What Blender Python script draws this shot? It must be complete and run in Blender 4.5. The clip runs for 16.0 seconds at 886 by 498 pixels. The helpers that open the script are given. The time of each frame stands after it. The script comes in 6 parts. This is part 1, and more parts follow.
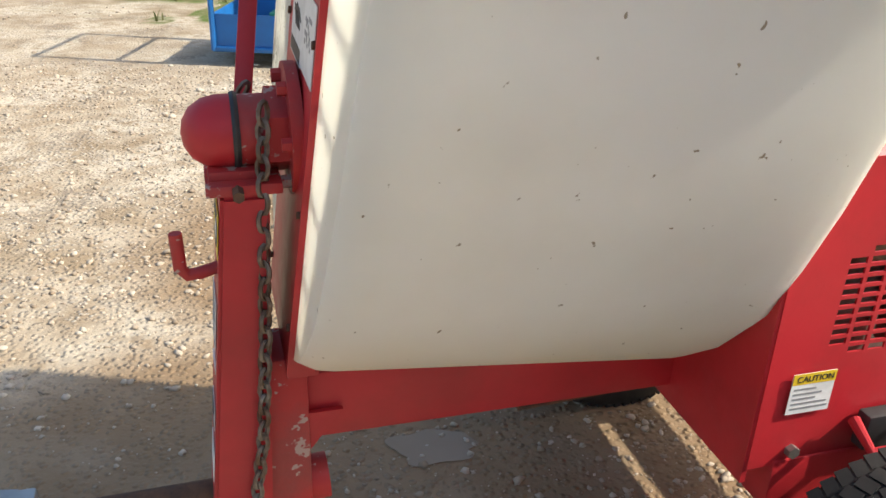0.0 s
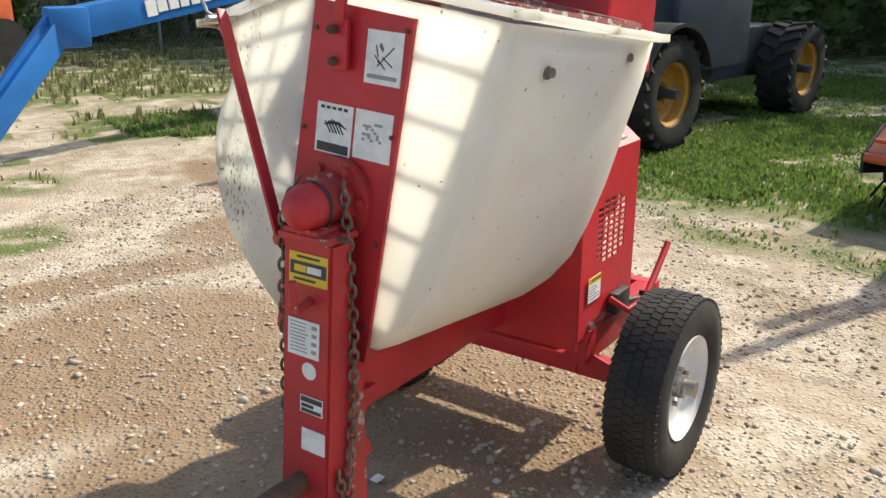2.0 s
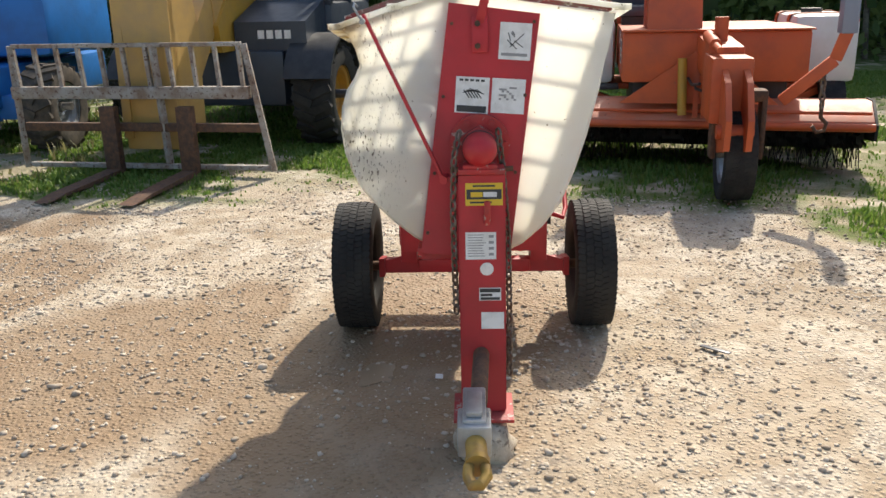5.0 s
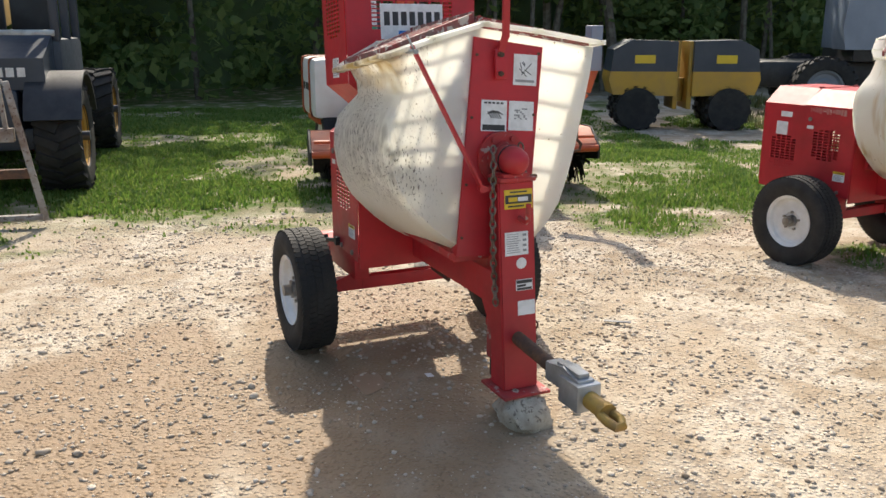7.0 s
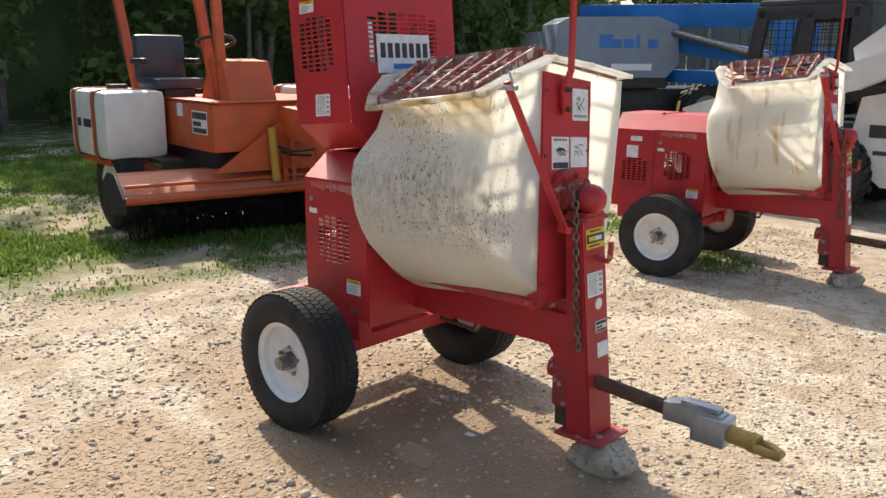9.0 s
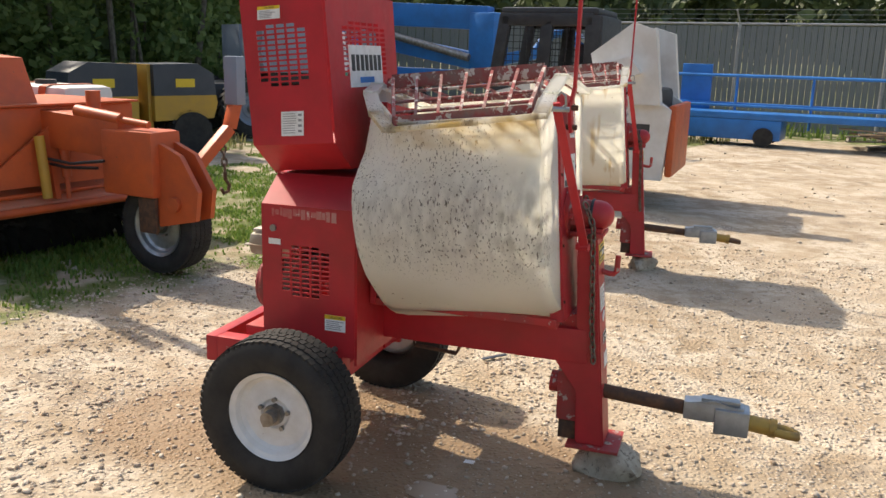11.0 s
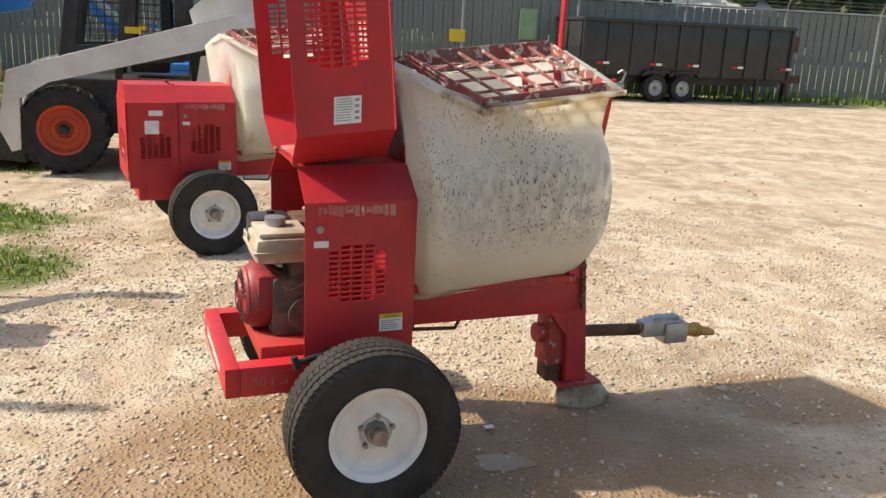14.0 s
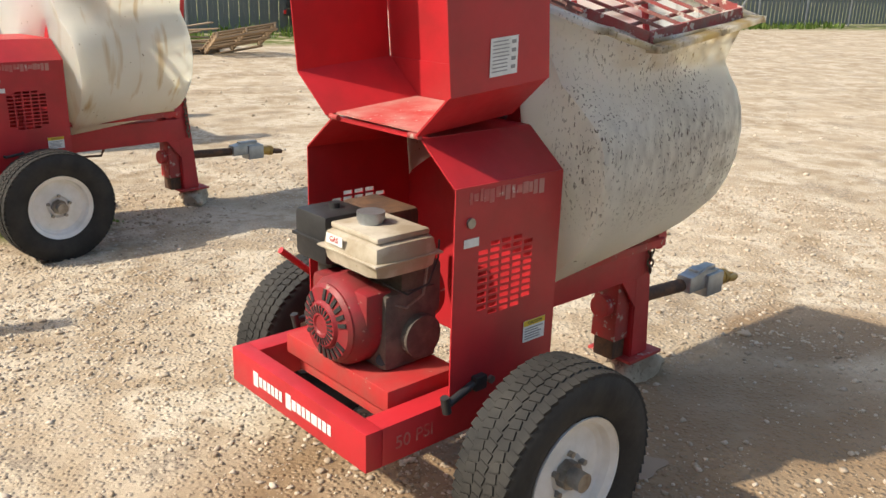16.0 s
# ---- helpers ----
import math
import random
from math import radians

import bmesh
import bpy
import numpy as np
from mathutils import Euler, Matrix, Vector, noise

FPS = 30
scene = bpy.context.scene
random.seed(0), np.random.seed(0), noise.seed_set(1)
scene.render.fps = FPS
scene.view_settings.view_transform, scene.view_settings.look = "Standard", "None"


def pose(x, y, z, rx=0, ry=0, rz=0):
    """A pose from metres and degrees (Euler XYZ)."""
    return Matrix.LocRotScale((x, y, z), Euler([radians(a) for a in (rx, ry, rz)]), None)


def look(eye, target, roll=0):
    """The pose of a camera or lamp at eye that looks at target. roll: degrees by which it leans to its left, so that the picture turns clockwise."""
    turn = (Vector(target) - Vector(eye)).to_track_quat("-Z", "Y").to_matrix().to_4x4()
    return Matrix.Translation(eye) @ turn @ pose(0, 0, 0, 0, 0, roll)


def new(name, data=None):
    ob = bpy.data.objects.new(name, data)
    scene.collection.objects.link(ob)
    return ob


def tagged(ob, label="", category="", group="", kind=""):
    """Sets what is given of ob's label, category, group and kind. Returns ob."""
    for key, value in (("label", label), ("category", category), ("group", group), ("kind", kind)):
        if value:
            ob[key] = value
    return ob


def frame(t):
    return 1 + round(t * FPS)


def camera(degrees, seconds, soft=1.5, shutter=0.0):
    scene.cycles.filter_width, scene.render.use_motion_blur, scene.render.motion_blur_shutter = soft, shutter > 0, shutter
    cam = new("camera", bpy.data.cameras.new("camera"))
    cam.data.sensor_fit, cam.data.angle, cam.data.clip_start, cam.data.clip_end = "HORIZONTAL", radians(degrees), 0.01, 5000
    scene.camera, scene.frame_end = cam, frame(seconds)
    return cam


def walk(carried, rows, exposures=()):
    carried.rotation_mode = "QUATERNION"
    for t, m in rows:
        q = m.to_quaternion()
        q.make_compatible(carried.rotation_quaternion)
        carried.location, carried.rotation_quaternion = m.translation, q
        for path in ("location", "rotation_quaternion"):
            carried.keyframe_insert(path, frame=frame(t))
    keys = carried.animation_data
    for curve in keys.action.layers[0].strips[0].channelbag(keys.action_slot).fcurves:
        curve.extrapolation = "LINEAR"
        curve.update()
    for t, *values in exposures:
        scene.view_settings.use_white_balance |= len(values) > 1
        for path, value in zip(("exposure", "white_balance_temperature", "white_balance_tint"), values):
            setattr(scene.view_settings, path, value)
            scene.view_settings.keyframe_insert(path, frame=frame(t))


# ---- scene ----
cam = camera(55.4, 16.0)
PATH = [
    (0.0, (0.070, 0.017, 1.385), (-0.003, 1.822, 0.528), 1.91),
    (0.5, (-0.189, -0.047, 1.401), (0.171, 1.736, 0.570), 2.50),
    (1.0, (-0.474, -0.183, 1.453), (0.235, 1.534, 0.713), 1.62),
    (1.5, (-0.770, -0.383, 1.477), (0.135, 1.275, 0.821), 0.98),
    (2.0, (-1.142, -0.468, 1.495), (-0.031, 1.076, 0.876), -0.14),
    (2.5, (-1.486, -0.525, 1.491), (-0.227, 0.905, 0.883), 0.04),
    (3.0, (-1.830, -0.512, 1.498), (-0.451, 0.798, 0.879), -0.32),
    (3.5, (-2.171, -0.359, 1.493), (-0.684, 0.808, 0.837), -0.05),
    (3.7, (-2.251, -0.266, 1.473), (-0.727, 0.845, 0.807), -0.05),
    (5.8, (-3.240, 0.839, 1.499), (-1.357, 1.211, 0.934), -2.01),
    (6.0, (-3.334, 0.978, 1.491), (-1.439, 1.264, 0.918), -1.86),
    (6.5, (-3.488, 1.367, 1.506), (-1.566, 1.398, 0.951), -0.81),
    (7.0, (-3.408, 1.772, 1.473), (-1.482, 1.586, 0.968), 0.09),
    (7.5, (-3.298, 2.194, 1.484), (-1.403, 1.785, 0.993), 0.47),
    (8.0, (-3.113, 2.543, 1.498), (-1.264, 1.959, 1.007), -0.14),
    (8.5, (-2.851, 2.782, 1.486), (-1.044, 2.055, 1.033), -0.43),
    (9.0, (-2.704, 3.107, 1.489), (-0.990, 2.178, 1.047), 0.35),
    (9.5, (-2.536, 3.383, 1.503), (-0.947, 2.269, 1.019), 1.44),
    (10.0, (-2.274, 3.553, 1.488), (-0.800, 2.291, 1.000), 1.32),
    (10.2, (-2.198, 3.630, 1.507), (-0.769, 2.314, 1.033), 1.10),
    (12.3, (-0.744, 4.492, 1.575), (-0.104, 2.658, 1.095), 2.45),
    (12.5, (-0.623, 4.524, 1.570), (-0.062, 2.667, 1.082), 2.07),
    (13.0, (-0.246, 4.522, 1.565), (0.147, 2.626, 1.062), 2.02),
    (13.5, (0.086, 4.568, 1.566), (0.242, 2.639, 1.063), 2.76),
    (14.0, (0.396, 4.625, 1.574), (0.301, 2.694, 1.062), 2.76),
    (14.5, (0.684, 4.479, 1.539), (0.418, 2.567, 1.018), 1.99),
    (15.0, (0.961, 4.298, 1.539), (0.529, 2.412, 1.033), 1.60),
    (15.5, (1.296, 4.058, 1.550), (0.692, 2.222, 1.035), 2.02),
    (16.0, (1.509, 3.682, 1.471), (0.753, 1.936, 0.856), 1.69),
]
EXPOSURES = [(0.0, 0.48, 6350, 7), (4.0, 0.50, 6400, 8), (9.0, 0.52, 6600, 10), (12.0, 0.49, 6900, 11), (14.0, 0.46, 6850, 10), (16.0, 0.38, 6650, 8)]
walk(cam, [(t, look(eye, target, roll)) for t, eye, target, roll in PATH], EXPOSURES)

# ---- world and sun ----
SUN_DIR = Vector((0.745, -0.02, 0.667))
world = bpy.data.worlds.new("sky")
scene.world = world
world.use_nodes = True
wn = world.node_tree.nodes
sky = wn.new("ShaderNodeTexSky")
sky.sky_type, sky.sun_disc = "NISHITA", False
sky.sun_elevation = math.asin(SUN_DIR.normalized().z)
sky.sun_rotation = math.atan2(SUN_DIR.x, SUN_DIR.y)
sky.dust_density, sky.air_density = 3.0, 1.2
wn["Background"].inputs[1].default_value = 0.15
world.node_tree.links.new(sky.outputs[0], wn["Background"].inputs[0])
sun = new("sun", bpy.data.lights.new("sun", "SUN"))
sun.data.energy, sun.data.angle, sun.data.color = 4.2, radians(0.8), (1.0, 0.9, 0.76)
sun.matrix_world = look(SUN_DIR * 40, (0, 0, 0))


# ---- mesh builder ----
class B:
    """Collects simple solids in one bmesh."""

    def __init__(self):
        self.bm = bmesh.new()

    def box(self, x0, x1, y0, y1, z0, z1, bevel=0.0, m=None):
        made = bmesh.ops.create_cube(self.bm, size=1)["verts"]
        bmesh.ops.scale(self.bm, vec=(abs(x1 - x0), abs(y1 - y0), abs(z1 - z0)), verts=made)
        bmesh.ops.translate(self.bm, vec=((x0 + x1) / 2, (y0 + y1) / 2, (z0 + z1) / 2), verts=made)
        if bevel:
            edges = list({e for v in made for e in v.link_edges})
            out = bmesh.ops.bevel(self.bm, geom=edges, offset=bevel, segments=2, affect="EDGES", profile=0.6)
            made = list({v for f in out["faces"] for v in f.verts} | {v for v in made if v.is_valid})
        if m is not None:
            bmesh.ops.transform(self.bm, matrix=m, verts=made)
        return self

    def beam(self, p, q, w, h, bevel=0.0, up=(0, 0, 1)):
        """A rectangular bar from p to q, w wide and h high."""
        p, q = Vector(p), Vector(q)
        d = (q - p).normalized()
        side = d.cross(Vector(up))
        side = side.normalized() if side.length > 1e-4 else Vector((0, 1, 0))
        top = side.cross(d)
        m = Matrix((d, side, top)).transposed().to_4x4()
        m.translation = (p + q) / 2
        n = (q - p).length / 2
        return self.box(-n, n, -w / 2, w / 2, -h / 2, h / 2, bevel, m)

    def cyl(self, p, q, r, r2=None, n=20, caps=True):
        p, q = Vector(p), Vector(q)
        d = q - p
        made = bmesh.ops.create_cone(self.bm, cap_ends=caps, segments=n, radius1=r, radius2=r if r2 is None else r2, depth=d.length)["verts"]
        m = d.to_track_quat("Z", "Y").to_matrix().to_4x4()
        m.translation = (p + q) / 2
        bmesh.ops.transform(self.bm, matrix=m, verts=made)
        return self

    def ball(self, c, r, n=12, squash=(1, 1, 1)):
        made = bmesh.ops.create_uvsphere(self.bm, u_segments=n * 2, v_segments=n, radius=r)["verts"]
        bmesh.ops.scale(self.bm, vec=squash, verts=made)
        bmesh.ops.translate(self.bm, vec=c, verts=made)
        return self

    def tube(self, pts, r, n=10, closed=False):
        pts = [Vector(p) for p in pts]
        rings, k = [], len(pts)
        side = None
        for i, p in enumerate(pts):
            a = pts[i - 1] if (i or closed) else p
            b = pts[(i + 1) % k] if (i < k - 1 or closed) else p
            d = (b - a).normalized()
            if side is None:
                side = d.orthogonal().normalized()
            side = (side - d * side.dot(d)).normalized()
            up = d.cross(side)
            rings.append([self.bm.verts.new(p + r * (math.cos(t) * side + math.sin(t) * up)) for t in [2 * math.pi * j / n for j in range(n)]])
        for i in range(k if closed else k - 1):
            a, b = rings[i], rings[(i + 1) % k]
            for j in range(n):
                self.bm.faces.new((a[j], a[(j + 1) % n], b[(j + 1) % n], b[j]))
        if not closed:
            self.bm.faces.new(rings[0][::-1])
            self.bm.faces.new(rings[-1])
        return self

    def lathe(self, profile, c, axis="y", n=48):
        """Turns (radius, along) pairs round an axis through c."""
        c = Vector(c)
        rings = []
        for r, a in profile:
            ring = []
            for j in range(n):
                t = 2 * math.pi * j / n
                u, v = r * math.cos(t), r * math.sin(t)
                ring.append(self.bm.verts.new(c + Vector({"x": (a, u, v), "y": (u, a, v), "z": (u, v, a)}[axis])))
            rings.append(ring)
        for a, b in zip(rings, rings[1:]):
            for j in range(n):
                self.bm.faces.new((a[j], a[(j + 1) % n], b[(j + 1) % n], b[j]))
        return self

    def prism(self, poly, a, b, axis="y"):
        """A polygon of (u, v) pulled from a to b along an axis; u, v are the other two in order."""
        def at(u, v, w):
            return {"x": (w, u, v), "y": (u, w, v), "z": (u, v, w)}[axis]
        p = [self.bm.verts.new(at(u, v, a)) for u, v in poly]
        q = [self.bm.verts.new(at(u, v, b)) for u, v in poly]
        self.bm.faces.new(p)
        self.bm.faces.new(q[::-1])
        for i in range(len(p)):
            j = (i + 1) % len(p)
            self.bm.faces.new((p[i], q[i], q[j], p[j]))
        return self

    def sheet(self, o, u, v, us, vs, hole, thick):
        """A flat plate in steps us along u and vs along v from o, with holes where hole(i, j) says so."""
        o, u, v = Vector(o), Vector(u), Vector(v)
        g = [[self.bm.verts.new(o + u * a + v * b) for b in vs] for a in us]
        faces = [self.bm.faces.new((g[i][j], g[i + 1][j], g[i + 1][j + 1], g[i][j + 1])) for i in range(len(us) - 1) for j in range(len(vs) - 1) if not hole(i, j)]
        bmesh.ops.delete(self.bm, geom=[w for row in g for w in row if not w.link_faces], context="VERTS")
        bmesh.ops.solidify(self.bm, geom=faces, thickness=thick)
        return self

    def move(self, m):
        bmesh.ops.transform(self.bm, matrix=m, verts=self.bm.verts)
        return self


def thing(name, m, label, category, group="", kind=""):
    ob = new(name)
    ob.matrix_world = m
    ob.empty_display_size = 0.1
    return tagged(ob, label, category, group, kind)


def mesh_from(name, b, material, smooth=38):
    bmesh.ops.recalc_face_normals(b.bm, faces=b.bm.faces)
    me = bpy.data.meshes.new(name)
    b.bm.to_mesh(me)
    b.bm.free()
    me.materials.append(material)
    if smooth:
        me.polygons.foreach_set("use_smooth", [True] * len(me.polygons))
        me.set_sharp_from_angle(angle=radians(smooth))
    return me


def part(name, b, material, parent=None, label="", smooth=38):
    ob = new(name, mesh_from(name, b, material, smooth))
    ob.parent = parent
    if label:
        ob["label"] = label
    return ob


def solo(name, b, material, label, category, m=None, group="", kind="", smooth=38):
    ob = part(name, b, material, None, "", smooth)
    if m is not None:
        ob.matrix_world = m
    return tagged(ob, label, category, group, kind)


def letters(name, text, size, m, material, parent, label=""):
    """Flat raised letters, centred on m, reading along its x."""
    cu = bpy.data.curves.new(name, "FONT")
    cu.body, cu.size, cu.align_x, cu.align_y, cu.extrude = text, size, "CENTER", "CENTER", 0.0006
    tmp = new(name + "_curve", cu)
    me = bpy.data.meshes.new_from_object(tmp.evaluated_get(bpy.context.evaluated_depsgraph_get()))
    bpy.data.objects.remove(tmp)
    bpy.data.curves.remove(cu)
    me.materials.clear()
    me.materials.append(material)
    ob = new(name, me)
    ob.parent = parent
    ob.matrix_basis = m
    if label:
        ob["label"] = label
    return ob


# ---- materials ----
def paint(name, c1, c2=None, rough=0.5, metal=0.0, scale=6.0, lo=0.4, hi=0.65, speck=None, speck_scale=60.0, speck_at=0.66, bump=0.1, bump_scale=80.0, coat=0.0, spec=0.5, stretch=(1, 1, 1)):
    """Two colours mixed by broad noise, chips or specks of a third, fine relief."""
    m = bpy.data.materials.new(name)
    m.use_nodes = True
    nt = m.node_tree
    n, l = nt.nodes, nt.links
    p = n["Principled BSDF"]
    co = n.new("ShaderNodeTexCoord")
    mp = n.new("ShaderNodeMapping")
    mp.inputs["Scale"].default_value = stretch
    l.new(co.outputs["Object"], mp.inputs[0])

    def noise_at(s, detail=5, r=0.6):
        t = n.new("ShaderNodeTexNoise")
        t.inputs["Scale"].default_value, t.inputs["Detail"].default_value, t.inputs["Roughness"].default_value = s, detail, r
        l.new(mp.outputs[0], t.inputs["Vector"])
        return t.outputs[0]

    def ramp(src, a, b):
        r = n.new("ShaderNodeMapRange")
        r.inputs[1].default_value, r.inputs[2].default_value = a, b
        l.new(src, r.inputs[0])
        return r.outputs[0]

    def mix(f, a, b):
        x = n.new("ShaderNodeMix")
        x.data_type = "RGBA"
        l.new(f, x.inputs[0])
        for s, v in ((6, a), (7, b)):
            if isinstance(v, tuple):
                x.inputs[s].default_value = (*v, 1)
            else:
                l.new(v, x.inputs[s])
        return x.outputs[2]

    broad = noise_at(scale)
    col = mix(ramp(broad, lo, hi), c1, c2 or tuple(0.75 * v for v in c1))
    if speck:
        f = ramp(noise_at(speck_scale, 3, 0.7), speck_at, speck_at + 0.04)
        col = mix(f, col, speck)
    l.new(col, p.inputs["Base Color"])
    rr = n.new("ShaderNodeMapRange")
    rr.inputs[3].default_value, rr.inputs[4].default_value = max(0.04, rough - 0.12), min(1, rough + 0.15)
    l.new(noise_at(scale * 5), rr.inputs[0])
    l.new(rr.outputs[0], p.inputs["Roughness"])
    p.inputs["Metallic"].default_value = metal
    p.inputs["Coat Weight"].default_value = coat
    p.inputs["Specular IOR Level"].default_value = spec
    if bump:
        b = n.new("ShaderNodeBump")
        b.inputs["Strength"].default_value, b.inputs["Distance"].default_value = bump, 0.004
        l.new(noise_at(bump_scale, 4), b.inputs["Height"])
        l.new(b.outputs[0], p.inputs["Normal"])
    return m


RED = paint("red_paint", (0.49, 0.02, 0.029), (0.37, 0.02, 0.025), 0.45, scale=5, speck=(0.30, 0.09, 0.07), speck_scale=38, speck_at=0.74, bump=0.06)
RED_WORN = paint("worn_red_paint", (0.46, 0.03, 0.03), (0.30, 0.05, 0.045), 0.6, scale=9, speck=(0.42, 0.3, 0.26), speck_scale=24, speck_at=0.6, bump=0.2)
RED_DUSTY = paint("dusty_red_paint", (0.45, 0.06, 0.055), (0.45, 0.22, 0.19), 0.7, scale=7, speck=(0.55, 0.42, 0.36), speck_scale=40, speck_at=0.64, bump=0.2)
RED_PLATE = paint("scuffed_red_plate", (0.46, 0.03, 0.03), (0.36, 0.06, 0.05), 0.6, scale=8, speck=(0.4, 0.26, 0.2), speck_scale=30, speck_at=0.7, bump=0.15)
GRATE_DARK = paint("mortar_crusted_red_steel", (0.30, 0.06, 0.055), (0.22, 0.14, 0.12), 0.8, scale=14, speck=(0.55, 0.48, 0.42), speck_scale=26, speck_at=0.55, bump=0.4)
RUBBER = paint("tyre_rubber", (0.022, 0.022, 0.022), (0.04, 0.038, 0.035), 0.75, scale=8, bump=0.2, spec=0.3)
RUBBER_DUSTY = paint("dusty_tyre_rubber", (0.06, 0.055, 0.048), (0.12, 0.10, 0.08), 0.9, scale=10, bump=0.3, spec=0.2)
RIM_WHITE = paint("white_rim_paint", (0.74, 0.74, 0.73), (0.62, 0.61, 0.58), 0.4, scale=9, speck=(0.3, 0.2, 0.13), speck_scale=30, speck_at=0.72, bump=0.05)
STEEL = paint("bare_steel", (0.32, 0.31, 0.29), (0.2, 0.18, 0.16), 0.45, 0.8, scale=20, bump=0.15)
ZINC = paint("zinc_steel", (0.42, 0.45, 0.48), (0.3, 0.32, 0.33), 0.4, 0.75, scale=12, bump=0.1)
BRASS = paint("worn_yellow_steel", (0.45, 0.28, 0.06), (0.28, 0.17, 0.07), 0.5, 0.3, scale=14, bump=0.2)
RUSTY = paint("rusty_steel", (0.09, 0.055, 0.04), (0.17, 0.09, 0.05), 0.8, 0.3, scale=25, bump=0.4)
CHAIN = paint("rusty_chain", (0.14, 0.09, 0.06), (0.26, 0.22, 0.18), 0.6, 0.6, scale=30, bump=0.3)
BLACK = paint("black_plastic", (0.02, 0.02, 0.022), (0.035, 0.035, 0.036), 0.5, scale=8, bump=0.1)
ENGINE_DARK = paint("dusty_engine_castings", (0.09, 0.08, 0.07), (0.17, 0.14, 0.115), 0.7, 0.2, scale=14, bump=0.4)
TANK_CREAM = paint("dusty_cream_paint", (0.52, 0.47, 0.38), (0.33, 0.27, 0.19), 0.5, scale=8, speck=(0.3, 0.22, 0.15), speck_scale=30, speck_at=0.7)
SHROUD = paint("engine_red_paint", (0.27, 0.018, 0.026), (0.17, 0.035, 0.033), 0.5, scale=12, speck=(0.3, 0.2, 0.16), speck_scale=40, speck_at=0.66)
DECAL = paint("white_decal", (0.78, 0.78, 0.77), (0.66, 0.66, 0.64), 0.4, scale=30, bump=0, speck=(0.45, 0.42, 0.4), speck_scale=45, speck_at=0.68)
INK = paint("black_ink", (0.03, 0.03, 0.03), (0.05, 0.05, 0.05), 0.5, bump=0)
INK_GREY = paint("grey_ink", (0.25, 0.25, 0.26), (0.3, 0.3, 0.3), 0.5, bump=0)
YELLOW_DECAL = paint("yellow_decal", (0.75, 0.52, 0.03), (0.68, 0.47, 0.03), 0.4, bump=0)
GREEN_DECAL = paint("green_decal", (0.05, 0.3, 0.17), (0.06, 0.28, 0.16), 0.4, bump=0)
CONCRETE = paint("rough_concrete", (0.50, 0.43, 0.33), (0.33, 0.27, 0.20), 0.9, scale=14, bump=0.9, bump_scale=40, speck=(0.2, 0.16, 0.12), speck_scale=45, speck_at=0.58)
ORANGE = paint("orange_paint", (0.56, 0.105, 0.026), (0.42, 0.085, 0.03), 0.5, scale=4, speck=(0.2, 0.08, 0.04), speck_scale=22, speck_at=0.7)
ORANGE_DUSTY = paint("scuffed_orange_paint", (0.58, 0.16, 0.07), (0.5, 0.2, 0.12), 0.55, scale=5, speck=(0.16, 0.06, 0.035), speck_scale=14, speck_at=0.66)
YELLOW = paint("yellow_paint", (0.50, 0.29, 0.035), (0.42, 0.25, 0.05), 0.5, scale=4)
WHEEL_YELLOW = paint("yellow_rim_paint", (0.52, 0.27, 0.03), (0.4, 0.22, 0.05), 0.5, scale=6)
TAN = paint("tan_boom_paint", (0.50, 0.31, 0.09), (0.42, 0.27, 0.1), 0.5, scale=5)
NAVY = paint("dark_slate_paint", (0.03, 0.042, 0.062), (0.045, 0.056, 0.075), 0.4, scale=3, bump=0.03)
BLUE = paint("blue_paint", (0.02, 0.17, 0.50), (0.02, 0.13, 0.38), 0.42, scale=3)
GREY = paint("grey_machine_paint", (0.22, 0.26, 0.32), (0.19, 0.22, 0.27), 0.45, scale=2)
WHITE_MACHINE = paint("white_machine_paint", (0.72, 0.71, 0.68), (0.6, 0.58, 0.54), 0.45, scale=3)
TANK_WHITE = paint("white_water_tank_plastic", (0.74, 0.73, 0.69), (0.66, 0.64, 0.58), 0.5, scale=4)
RED_RIM = paint("orange_red_rim_paint", (0.55, 0.07, 0.02), (0.45, 0.06, 0.03), 0.5, scale=8)
WOOD = paint("weathered_wood", (0.38, 0.27, 0.17), (0.24, 0.18, 0.12), 0.85, scale=3, stretch=(1, 8, 8), bump=0.4)
WOOD_GREY = paint("grey_weathered_wood", (0.30, 0.28, 0.25), (0.2, 0.18, 0.16), 0.9, scale=4, bump=0.4)
GALV = paint("galvanised_post", (0.35, 0.36, 0.36), (0.27, 0.28, 0.28), 0.5, 0.6, scale=6)
RAIL_GREY = paint("chipped_grey_rack_paint", (0.33, 0.31, 0.28), (0.2, 0.14, 0.1), 0.75, scale=8, speck=(0.12, 0.07, 0.05), speck_scale=30, speck_at=0.58, bump=0.3)
CONTAINER_BLACK = paint("black_trailer_paint", (0.018, 0.02, 0.022), (0.03, 0.03, 0.032), 0.4, scale=2)
LAMP_RED = paint("red_lamp_lens", (0.5, 0.02, 0.02), None, 0.2, bump=0)
ROOF_PALE = paint("pale_metal_roof", (0.62, 0.62, 0.6), (0.5, 0.5, 0.48), 0.5, scale=1)


